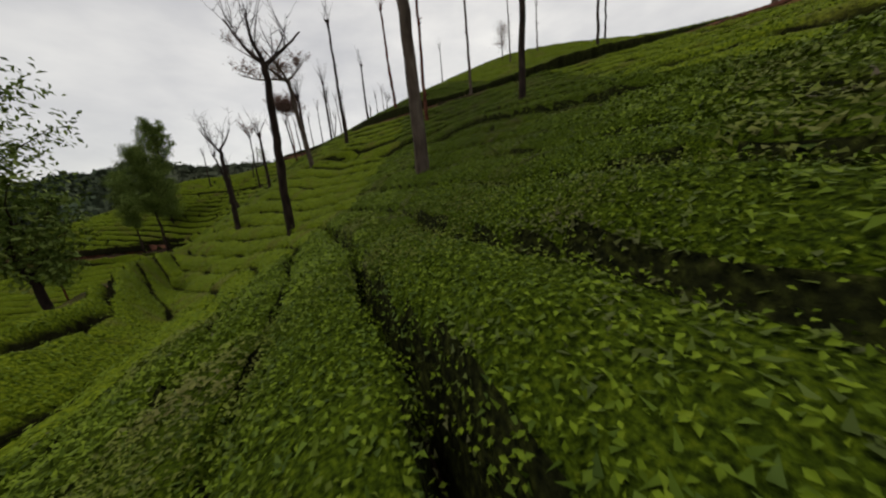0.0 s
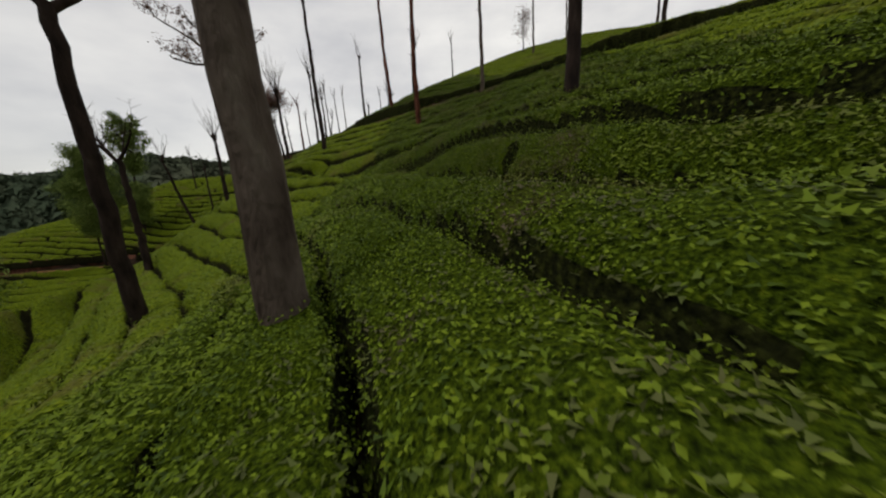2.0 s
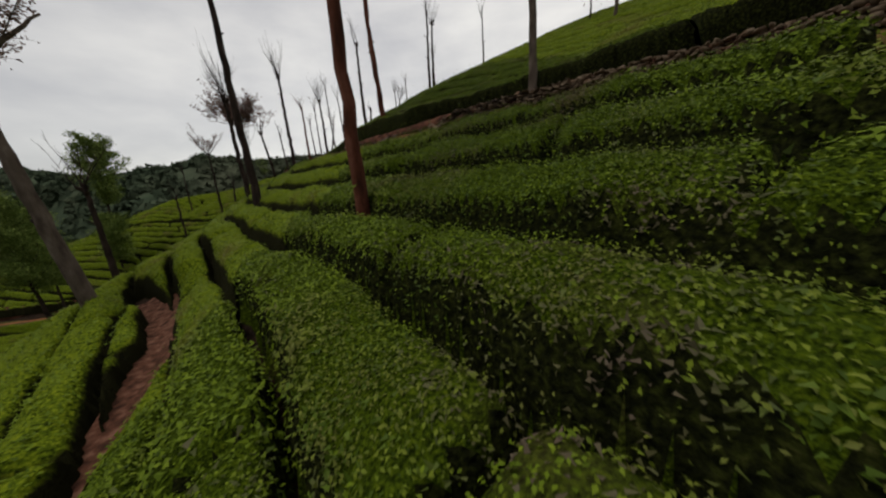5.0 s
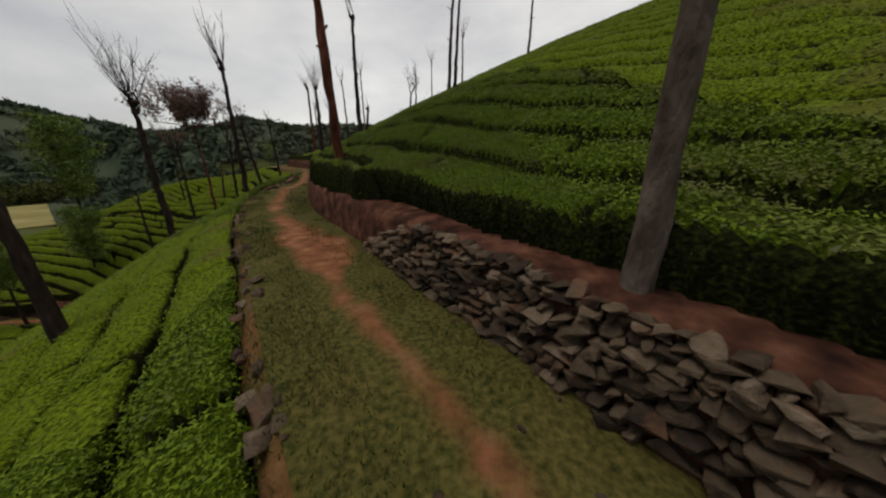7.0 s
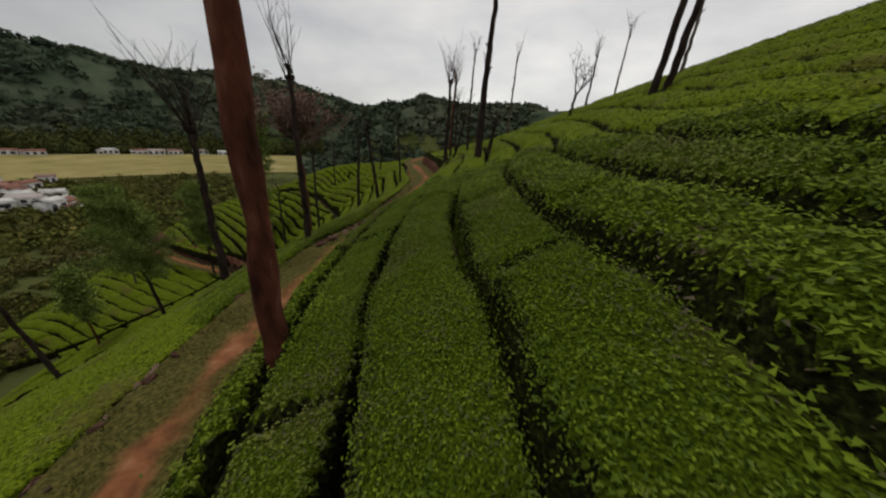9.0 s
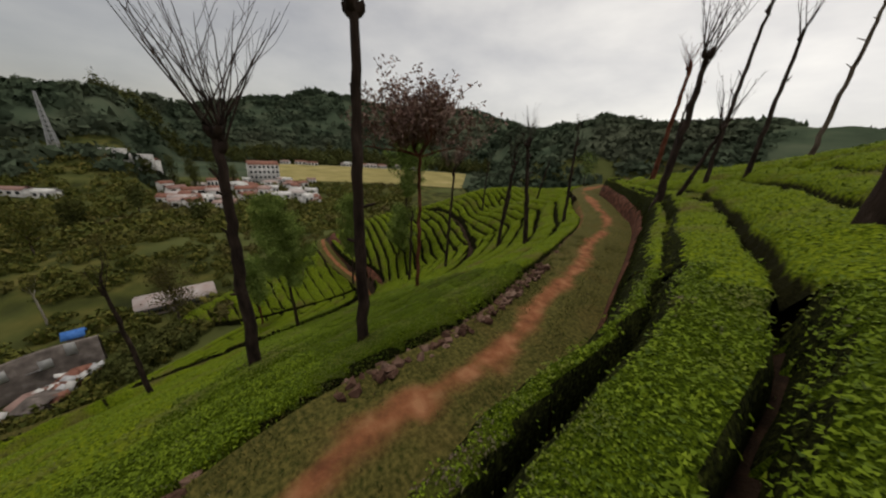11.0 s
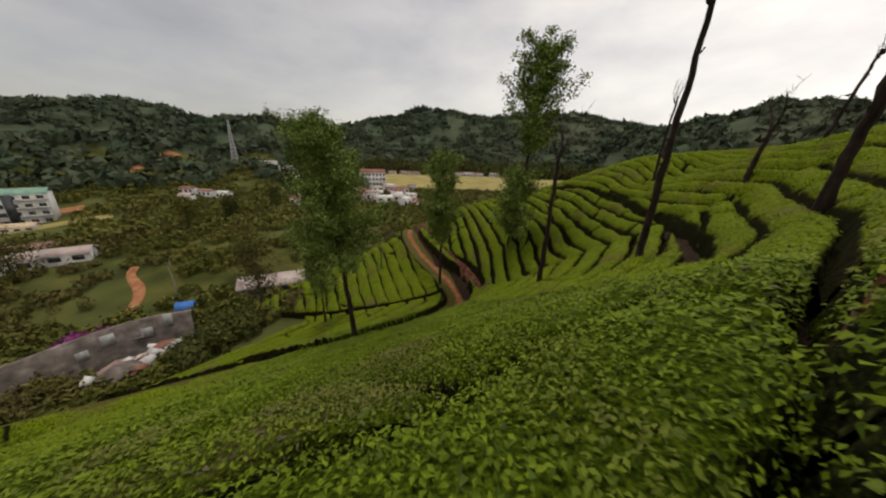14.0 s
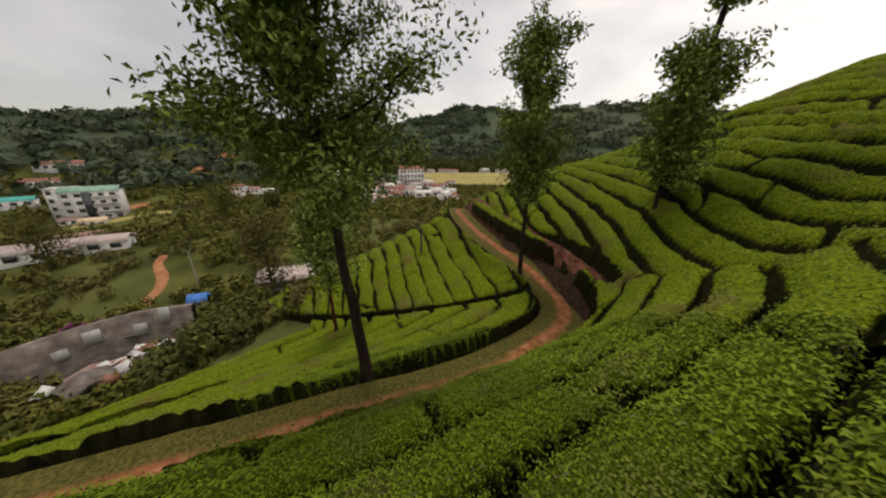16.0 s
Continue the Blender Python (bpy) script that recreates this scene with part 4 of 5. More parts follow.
# round the bend
pollard(-14.1, 19.05, 7.2, 0.18, (-0.1, 0.1), M_BARK_DARK, 34, 3.4, 11, stubs=6, spread=0.5, sub=3, label="lopped shade tree with a broad fan of upright twigs")
pollard(-11.2, 21.45, 7.6, 0.15, (0.1, 0), M_BARK_DARK, 18, 2.4, 12, 0.1)
for k, (px, py) in enumerate(((1.7, 27.95), (2.25, 28.35))):
    pollard(px, py, 8.5 - k, 0.15, (0.5, 0.3), M_BARK_DARK, 8, 1.8, 13 + k, 0.08, label="leaning dark shade tree, one of a close pair")
pollard(-5.25, 27.7, 8.4, 0.18, (0.1, 0.1), M_BARK_DARK, 10, 2.4, 15, 0.1, label="tall dark shade tree with a doubled base")
pollard(-4.9, 27.9, 2.4, 0.13, (0.3, 0.2), M_BARK_DARK, 3, 0.8, 16, label="short dark side stem beside a shade tree")
forked(-1.5, 31.2, 2.0, 0.1, (0.25, 0.1), [(1.6, 40, 2), (1.5, -120, 1.6), (1.2, -60, 2.4)], M_BARK_DARK, 0, 17, "low forked bare tree among the tea", 6, 1.3)
pollard(-11.0, 36.0, 7.0, 0.18, (0.15, 0), M_BARK_DARK, 22, 3.0, 20, 0.12, stubs=4)
pollard(-10.6, 36.4, 4.0, 0.11, (0.9, 0.3), M_BARK_DARK, 12, 2.2, 21, 0.1)
forked(-16.25, 25.9, 7.0, 0.095, (-0.1, -0.15), [(2.4, 145, 0.38), (2.4, -35, 0.38), (2.0, 90, 0.42), (2.0, -95, 0.42), (2.1, 40, 0.45), (2.0, 190, 0.42), (1.4, -20, 1.4), (1.4, 130, 1.2)], M_BARK_RED, 7000, 22, "umbrella-shaped shade tree with thin brown leaves", 15, 2.2, size=0.17, flat=0.035)
pollard(-22.85, 32.3, 8.6, 0.13, (0.2, 0), M_BARK_DARK, 22, 2.6, 24, 0.1, leaves=1800, spread=0.7, sub=2, label="shade tree with a tuft of pinkish-brown leaves")
pollard(-20.4, 35.5, 7.0, 0.16, (0.5, 0), M_BARK_DARK, 16, 3.2, 25, 0.12, sub=3)
pollard(-16.9, 34.5, 6.8, 0.17, (-0.6, -0.8), M_BARK_DARK, 14, 2.0, 26, 0.12, stubs=5)
pollard(-16.3, 37.2, 6.0, 0.12, (-0.2, -0.2), M_BARK_DARK, 10, 1.6, 27, 0.1)
pollard(-16.0, 48.3, 9.2, 0.2, (0.2, 0.2), M_BARK_RED, 18, 2.2, 28, 0.08, spread=0.6, label="tall red-brown shade tree above the road bend")
pollard(-26.1, 30.7, 6.6, 0.13, (0.1, 0), M_BARK_DARK, 12, 1.8, 29, 0.1)
pollard(-21.2, 14.5, 6.0, 0.12, (-1.0, -0.6), M_BARK_DARK, 8, 1.8, 30, label="thin leaning bare tree on the lower slope")
pollard(-44.7, 24.3, 2.6, 0.12, (0, 0), M_BARK_GREY, 3, 0.4, 31, label="short lopped stump on the tea knoll")
# green trees
leafy(-31.5, 21.85, 13.0, 0.16, (0.3, -1.2), 0.42, 2.9, M_BARK_DARK, 44000, 11, "large green silver oak with a conical feathery crown", 0.14, 0.7, limbs=38, bunch=0.33)
leafy(-39.3, 18.9, 8.8, 0.12, (0.1, 0), 0.42, 1.7, M_BARK_RED, 4000, 2, "slim green silver oak at the foot of the knoll", 0.26, 0.6, limbs=16, bunch=0.4)
leafy(-37.3, 28.9, 11.2, 0.12, (0, 0), 0.36, 1.75, M_BARK_DARK, 15000, 3, "narrow green tree beside the lower path", 0.18, 0.1, limbs=34, bunch=0.28)
leafy(-36.1, 34.9, 15.0, 0.2, (0.9, 0.6), 0.54, 3.0, M_BARK_DARK, 11000, 5, "tall silver oak with a high feathery green crown", 0.24, 0.2, limbs=26, bunch=0.34)
leafy(-35.7, 34.2, 7.0, 0.1, (0.2, 0.1), 0.28, 2.1, M_BARK_DARK, 8000, 4, "bushy green tree with wind-blown foliage among the tea", 0.23, 0.3, limbs=24, bunch=0.32)
leafy(-25.1, -1.7, 13.5, 0.22, (-1.6, -0.8), 0.36, 3.6, M_BARK_DARK, 9000, 6, "large dark green leafy tree on the lower slope", 0.3, 0.2, limbs=30, bunch=0.55)
# trees on the upper hill and its skyline
leafy(-41.0, 62.5, 5.5, 0.16, (0.2, 0), 0.3, 3.6, M_BARK_DARK, 2600, 9, "broad grey-green tree on the tea skyline", 0.25, 0.0, M_BUSH, 14, 0.6, "skyline trees")
pollard(-33.5, 45.5, 6.5, 0.11, (0.2, 0), M_BARK_DARK, 8, 1.6, 38, 0.1, label="thin bare shade tree on the upper tea slope")
forked(-25.3, 41.0, 2.9, 0.13, (0.25, 0.1), [(2.0, 50, 1.5), (1.7, -110, 1.8)], M_BARK_DARK, 0, 90, "bare dark tree forked like a Y on the tea slope", 3, 0.9)
pollard(-25.3, 45.6, 4.4, 0.1, (0.6, 0.2), M_BARK_DARK, 4, 0.8, 91, 0.1, label="thin crooked bare tree on the upper tea slope")
for k, (px, py) in enumerate(((17.5, -7.8), (18.1, -8.9), (18.3, -9.8), (18.9, -10.8), (12.0, -11.6))):
    pollard(px, py, 9.0, 0.17, (0.1, 0.1), M_BARK_DARK if k % 2 else M_BARK_GREY, 6, 1.6, 92 + k, 0.06, label="sturdy dark shade tree trunk in a group on the hill")
for k, (px, py, hh) in enumerate(((10.8, 12.7, 8.0), (8.6, -1.9, 9.5), (17.7, 5.4, 7.5), (16.0, 14.0, 6.0), (8.8, 30.4, 6.0), (-10.3, 39.7, 8.5), (-7.6, 43.5, 7.5), (-12.6, 40.8, 7.0), (-8.9, 39.5, 6.5), (1.4, 48.5, 6.5), (-1.0, 44, 5), (-14.5, 46.5, 6.0), (4, 36, 5))):
    pollard(px, py, hh, 0.11, (0.15 * np.sin(k * 2.1), 0.1), M_BARK_DARK if k % 3 else M_BARK_GREY, 9, 1.8, 40 + k, 0.06, label="thin bare shade tree on the upper tea slope", leaves=60 if k % 2 else 0)
for k, (px, py, hh) in enumerate(((26, 38, 4.2), (13.4, 18.4, 5.0), (-26, 55.5, 4.5))):
    leafy(px, py, hh, 0.09, (0.1, 0), 0.45, 1.3, M_BARK_DARK, 900, 50 + k, "small thin-leaved tree on the skyline", 0.16, 0.1, M_LEAF_BROWN if k == 1 else M_LEAF, 9, 0.35, "skyline trees")

# ---- valley plants ----


def thicket(name, cx, cy, rad, tall, quads, mat, label, g, base=None, size=0.5):
    """Many ragged bushes as one body of leaves: centres, radii and heights in arrays."""
    n = len(cx)
    base = land(cx, cy) if base is None else base
    d = g.normal(0, 1, (n, quads, 3))
    d[..., 2] = np.abs(d[..., 2]) - 0.25
    d /= np.linalg.norm(d, axis=2, keepdims=True)
    lump = 0.72 + 0.3 * np.sin(d[..., 0] * 5 + cx[:, None]) * np.sin(d[..., 1] * 6 + cy[:, None]) + g.normal(0, 0.1, (n, quads))
    pos = np.stack([cx[:, None] + d[..., 0] * rad[:, None] * lump, cy[:, None] + d[..., 1] * rad[:, None] * lump, base[:, None] + (0.2 + d[..., 2] * lump) * tall[:, None]], -1)
    v, f = leaf_tris(pos.reshape(-1, 3), d.reshape(-1, 3), (rad[:, None] * size * g.uniform(0.6, 1.4, (n, quads))).ravel(), g, 0.45, 0.8)
    ob = new(name, mesh_np(name, v, f, mat))
    return tagged(ob, label, "bushes", kind="stuff")


gv = np.random.default_rng(77)


def ring(n, r0, r1, b0, b1, power=1.0):
    r = r0 + (r1 - r0) * gv.random(n) ** power
    b = np.radians(gv.uniform(b0, b1, n))
    return -18 - np.sin(b) * r, 18 + np.cos(b) * r


def clear_of_works(x, y):
    ok = np.ones(len(x), bool)
    for ax, ay, r in ((-170, -111, 17), (-50, -7, 5), (-46.5, -1, 5.5), (-61, -4, 3), (-68, 6, 6), (-54.5, -11, 3), (-66, -14, 4), (-71, -16, 4), (-75, -19, 4), (-136, -96, 9), (-73, 0, 6), (-83, -42, 8), (-77, 3, 6), (-160, -104, 14), (-189, -108, 10), (-44, -12, 3), (-218, -67, 12), (-282, 32, 22), (-277, -38, 12)):
        ok &= np.hypot(x - ax, y - ay) > r
    ul = offset_from(LOW, x, y)[0]
    outside = (x < -51) | (ul < -16) | (y < -40)
    return ok & outside & ~((y > 30) & (x > -62))


x, y = ring(1100, 40, 105, 55, 190)
k = clear_of_works(x, y)
x, y = x[k], y[k]
thicket("wild_bushes", x, y, gv.uniform(0.7, 2.2, len(x)), gv.uniform(0.7, 2.2, len(x)), 150, M_BUSH, "tangled wild green and brownish bushes below the tea", gv, size=0.3)
x, y = ring(2600, 95, 260, 60, 185)
k = clear_of_works(x, y)
x, y = x[k], y[k]
thicket("valley_bushes", x, y, gv.uniform(1.4, 4.2, len(x)), gv.uniform(1.3, 4.0, len(x)), 64, M_BUSH, "scrub and small trees covering the valley slopes", gv, size=0.36)
x, y = ring(3600, 240, 620, -35, 175)
deg = np.degrees(np.arctan2(-(x + 18), y - 18))
rr = np.hypot(x + 18, y - 18)
k = ~((deg > 48) & (deg < 100) & (rr < 455)) & clear_of_works(x, y)
x, y = x[k], y[k]
thicket("far_woods", x, y, gv.uniform(6, 13, len(x)), gv.uniform(2.5, 6.0, len(x)), 36, M_FAR_HAZE, "dark woods on the far hillsides with haze mixed into their colour", gv, size=0.42)
x, y = ring(700, 445, 520, 46, 104)
thicket("far_woods", x, y, gv.uniform(4, 8, len(x)), gv.uniform(9, 18, len(x)), 70, M_FOREST, "tall dark trees behind the playing field", gv, size=0.34)
x, y = ring(2000, 560, 900, -35, 175)
thicket("far_woods", x, y, gv.uniform(10, 20, len(x)), gv.uniform(4, 9, len(x)), 28, M_FAR_HAZE, "woods along the ridge tops with haze mixed into their colour", gv, size=0.45)
# shrubs at the foot of the tea and round the wall
x, y = ring(420, 26, 46, 95, 185)
k = (offset_from(LOW, x, y)[0] < -8.2) & (x < -24) & ~((x < -46) & (y > -6))
x, y = x[k], y[k]
thicket("shrubs", x, y, gv.uniform(0.6, 1.7, len(x)), gv.uniform(0.7, 2.0, len(x)), 200, M_BUSH, "dense dark shrubs along the foot of the tea slope", gv, size=0.26)
x, y = -45.5 + gv.normal(0, 1.9, 60), 7.0 + gv.normal(0, 2.2, 60)
k = offset_from(LOW, x, y)[0] < -12.8
x, y = x[k], y[k]
thicket("shrubs", x, y, gv.uniform(0.7, 1.5, len(x)), gv.uniform(1.2, 2.8, len(x)), 300, M_FOREST, "tall dark green shrubs between the wall and the tea", gv, size=0.22)
leafy(-54, 9, 9.0, 0.18, (0.2, 0), 0.25, 3.2, M_BARK_GREY, 3000, 61, "spreading green tree below the knoll", 0.32, 0.1, M_BUSH, 16, 0.7, "valley trees")
leafy(-100, -20, 9.0, 0.2, (0.2, 0), 0.35, 4.0, M_BARK_GREY, 2000, 62, "feathery yellow-green tree in the valley", 0.5, 0.0, M_BUSH, 14, 1.0, "valley trees")
leafy(-78, -36, 7.0, 0.2, (0.2, 0), 0.15, 4.5, M_BARK_DARK, 2500, 63, "broad dark tree with orange flowers in the valley", 0.4, 0.0, M_BUSH, 14, 0.9, "valley trees")
for k, (px, py, hh) in enumerate(((-255, -30, 17), (-262, -20, 20), (-250, -8, 16), (-268, 2, 21), (-275, -12, 18), (-262, 12, 15), (-150, -30, 10), (-130, 5, 9), (-175, -20, 11))):
    leafy(px, py, hh, 0.3, (0.3, 0), 0.2, hh * 0.24, M_BARK_DARK, 700, 70 + k, "tall dark green tree beside the town", 1.1, 0.3, M_FOREST, 14, 1.3, "town trees")
forked(-69.5, -9.0, 5.0, 0.16, (0.2, 0), [(2.2, 60, 2.2), (2.4, -70, 1.8)], M_BARK_PALE, 500, 65, "white-barked bare forked tree in the valley", 5, 1.6, leafmat=M_BUSH, size=0.25)

# ---- buildings in the valley ----


def box(x0, y0, z0, x1, y1, z1):
    v = np.array([(x, y, z) for z in (z0, z1) for x, y in ((x0, y0), (x1, y0), (x1, y1), (x0, y1))], float)
    return v, np.array([(0, 3, 2, 1), (4, 5, 6, 7), (0, 1, 5, 4), (1, 2, 6, 5), (2, 3, 7, 6), (3, 0, 4, 7)])


def gable(w, d, z, rise, over):
    """A pitched roof with thickness; the ridge runs along x."""
    a, b, t = w / 2 + over, d / 2 + over, 0.15
    v, quads = [], []
    for s in (-1, 1):
        n = len(v)
        v += [(-a, s * b, z - 0.1), (a, s * b, z - 0.1), (a, 0, z + rise), (-a, 0, z + rise), (-a, s * b, z - 0.1 + t), (a, s * b, z - 0.1 + t), (a, 0, z + rise + t), (-a, 0, z + rise + t)]
        quads += [tuple(n + i for i in q) for q in ((0, 1, 2, 3), (4, 5, 6, 7), (0, 1, 5, 4), (1, 2, 6, 5), (2, 3, 7, 6), (3, 0, 4, 7))]
    return np.array(v, float), np.array(quads)


def house(x, y, z, w, d, h, face, storeys, bays, roof, label, group="", rise=0.0, wall=None, name="house", glass=None):
    """Walls, roof and each window; 'face' is the bearing that the long front looks towards."""
    ob = new(name)
    ob.matrix_world = pose(x, y, z, 0, 0, face)
    tagged(ob, label, "building", group)
    gab = rise > 0
    body = [box(-w / 2, -d / 2, -4, w / 2, d / 2, h)]
    if gab:
        body.append((np.array([(-w / 2, -d / 2, h), (-w / 2, d / 2, h), (-w / 2, 0, h + rise), (w / 2, -d / 2, h), (w / 2, d / 2, h), (w / 2, 0, h + rise)], float), np.array([(0, 1, 2, 2), (3, 5, 4, 4)])))
        body = body[:1]
    v, f = join(body)
    part("wall", mesh_np("wall", v, f, wall or M_WALL), ob)
    if gab:
        v, f = gable(w, d, h, rise, 0.35)
    else:
        v, f = join([box(-w / 2 - 0.3, -d / 2 - 0.3, h + 0.004, w / 2 + 0.3, d / 2 + 0.3, h + 0.35)])
    part("roof", mesh_np("roof", v, f, roof), ob)
    if bays:
        ww, wh = w / bays * 0.52, h / storeys * 0.48
        pane = mesh_np("window", *box(-ww / 2, -0.06, 0, ww / 2, 0.06, wh), glass or M_GLASS)
        for s in range(storeys):
            for b in range(bays):
                for side in (-1, 1):
                    part("window", pane, ob, "", (-w / 2 + w * (b + 0.5) / bays, side * d / 2, h * (s + 0.32) / storeys))
    return ob


def at_z(x, y):
    return float(land(np.array([x]), np.array([y]))[0])


hotel = house(-170, -111, -35, 17, 10, 12.6, 118, 4, 5, M_ROOF_GREEN, "white four-storey building with a green tin roof", rise=1.8)
v, f = box(-2.2, -5.5, 0, 0.2, -4.99, 12.4)
part("stair_shaft", mesh_np("stair_shaft", v, f, M_GLASS), hotel, "dark glazed stair strip")
part("stair_shaft", mesh_np("stair_shaft", *box(-2.2, 4.99, 0, 0.2, 5.5, 12.4), M_GLASS), hotel, "dark glazed stair strip")
for s in range(4):
    part("balcony", mesh_np("balcony", *box(0.6, 5.02, 0.5 + s * 3.15, 8.3, 6.0, 1.2 + s * 3.15), M_WALL), hotel)
    part("balcony", mesh_np("balcony", *box(0.6, -6.0, 0.5 + s * 3.15, 8.3, -5.02, 1.2 + s * 3.15), M_WALL), hotel)
house(-172.5, -124.5, -35, 8, 9, 13.5, 118, 4, 3, M_WALL, "white block beside the green-roofed building")
house(-158, -103, -35.5, 8, 5, 2.2, 110, 1, 3, M_CREAM, "low shed with a cream tin roof", rise=1.2)
house(-161, -114, -35.5, 6, 5, 2.4, 110, 1, 2, M_ROOF, "small tin-roofed lean-to below the white building", rise=0.8)
house(-282, 32, -36, 21, 12, 15.6, 95, 4, 7, M_ROOF_BROWN, "white arcaded four-storey town building with a brown roof", rise=2.5)
house(-277, -38, at_z(-277, -38) - 0.5, 14, 9, 8, 70, 2, 4, M_WALL, "white hillside house with a flat terrace roof")
house(-283, -33, at_z(-283, -33) + 1, 8, 7, 11, 70, 3, 2, M_ROOF_BROWN, "white hillside house with a rust-red roof", rise=1.6)
house(-268, -45, at_z(-268, -45) - 0.5, 9, 7, 5, 70, 2, 3, M_WALL, "low white annexe on the hillside")
for k, (px, py, w) in enumerate(((-218, -67, 9), (-214, -57, 7), (-222, -78, 8), (-206, -72, 6))):
    house(px, py, at_z(px, py), w, 5, 2.8, 65 + 6 * k, 1, 3, (M_ROOF, M_WALL, M_ROOF_BROWN, M_ROOF)[k], "small hillside house with a tin roof", "hillside houses", rise=1.1)
house(-216, -164, at_z(-216, -164), 18, 8, 3.2, 130, 1, 6, M_ROOF_BROWN, "long house with a red-brown tin roof", rise=1.8)
house(-198, -158, at_z(-198, -158), 13, 6, 2.8, 128, 1, 5, M_ROOF_BROWN, "low terrace of rust-roofed rooms", rise=1.2)
house(-176, -150, at_z(-176, -150), 15, 8, 3.0, 125, 1, 4, M_TEAL, "shed with a bright teal tin roof", rise=1.4)
house(-83, -42, at_z(-83, -42), 9, 5, 2.2, 120, 1, 3, M_ROOF, "tin-roofed hut among the bushes", "valley huts", rise=0.9)
house(-86, -34, at_z(-86, -34), 6, 4, 2.0, 110, 1, 2, M_ROOF, "tin-roofed hut among the bushes", "valley huts", rise=0.8)
house(-95, -50, at_z(-95, -50), 10, 5, 2.0, 125, 1, 3, M_ROOF, "tin-roofed hut among the bushes", "valley huts", rise=0.8)
house(-61.2, -3.6, at_z(-61.2, -3.6), 1.5, 1.0, 1.0, 100, 1, 0, M_BLUE, "low shack under a blue plastic sheet", "valley huts", rise=0.7, wall=M_CONCRETE)
house(-68, 6.5, at_z(-68, 6.5), 10, 5, 1.8, 100, 1, 2, M_ROOF, "grey tin-roofed workshop in the valley", "valley huts", rise=0.8, wall=M_CONCRETE)
gt = np.random.default_rng(5)
roofs = (M_ROOF, M_ROOF_BROWN, M_ROOF, M_WALL, M_ROOF_BROWN)
for k in range(64):
    b, r = radians(gt.uniform(79, 100)), gt.uniform(165, 262)
    px, py = -18 - np.sin(b) * r, 18 + np.cos(b) * r
    house(px, py, at_z(px, py), gt.uniform(5, 11), gt.uniform(4.5, 7), gt.uniform(2.6, 5.6), gt.uniform(60, 130), 1 + int(gt.random() < 0.3), int(gt.integers(2, 4)), roofs[k % 5], "small town house with a weathered tin roof", "town houses", rise=gt.uniform(0.8, 1.6))
for k in range(14):
    b, r = radians(gt.uniform(57, 86)), gt.uniform(432, 446)
    px, py = -18 - np.sin(b) * r, 18 + np.cos(b) * r
    house(px, py, at_z(px, py), gt.uniform(9, 18), 6, gt.uniform(3, 5), 70 + gt.uniform(-8, 8), 1, 3, roofs[k % 5], "low pale building along the playing field", "houses along the field", rise=1.4)


def patch(name, line, half, mat, label, category="ground", lift=0.22):
    """A band of bare earth or grass laid on the land along a line."""
    c = spline(line, 2.0)
    d = np.gradient(c, axis=0)
    d /= np.linalg.norm(d, axis=1, keepdims=True)
    o = np.linspace(-1, 1, 7)
    wd = half * (1 + 0.3 * vnoise(c[:, 0], c[:, 1], half * 2 + 3, 8))
    xy = c[:, None] + (o[None] * wd[:, None])[..., None] * np.stack([d[:, 1], -d[:, 0]], 1)[:, None]
    z = land(xy[..., 0], xy[..., 1]).reshape(xy.shape[:2]) + lift - 0.5 * np.abs(o)[None] ** 6 * min(1, half)
    n, k = len(c), 7
    i, j = np.meshgrid(np.arange(n - 1), np.arange(k - 1), indexing="ij")
    a = (i * k + j).ravel()
    ob = new(name, mesh_np(name, np.concatenate([xy, z[..., None]], -1).reshape(-1, 3), np.stack([a, a + k, a + k + 1, a + 1], 1), mat, True))
    return tagged(ob, label, category, kind="structure")


b = np.radians(np.linspace(50, 86, 46))
r = np.linspace(272, 436, 24)
gx, gy = (-18 - np.sin(b)[:, None] * r).ravel(), (18 + np.cos(b)[:, None] * r).ravel()
i, j = np.meshgrid(np.arange(45), np.arange(23), indexing="ij")
a = (i * 24 + j).ravel()
tagged(new("playing_field", mesh_np("playing_field", np.c_[gx, gy, land(gx, gy) + 0.5], np.stack([a, a + 1, a + 25, a + 24], 1), M_FIELD, True)), "flat dry yellow-green playing field in the valley", "field", kind="structure")
patch("earth_cut", [(-285, -112), (-268, -116), (-252, -121), (-236, -125)], 5.0, M_TRACK, "bare orange earth cut across the hillside", lift=0.9)
patch("earth_cut", [(-189, -104), (-184, -110), (-180, -118)], 4.0, M_TRACK, "bare orange earth terrace beside the building", lift=0.6)
patch("earth_cut", [(-140, -92), (-136, -96), (-131, -99)], 4.5, M_CREAM, "pale bare patch of earth in the scrub", lift=0.6)
patch("yellow_bank", [(-172, -84), (-166, -92), (-160, -99), (-154, -108)], 3.0, M_FIELD, "strip of dry yellow grass below the building", lift=0.6)
patch("path", [(-63, -11), (-65, -13), (-69, -14.2), (-72.5, -16), (-76, -19), (-79, -20)], 0.75, M_TRACK, "orange earth track through the scrub", "path")
patch("path", [(-104, -28), (-112, -34), (-120, -44), (-132, -56)], 1.6, M_TRACK, "orange earth track through the scrub", "path")

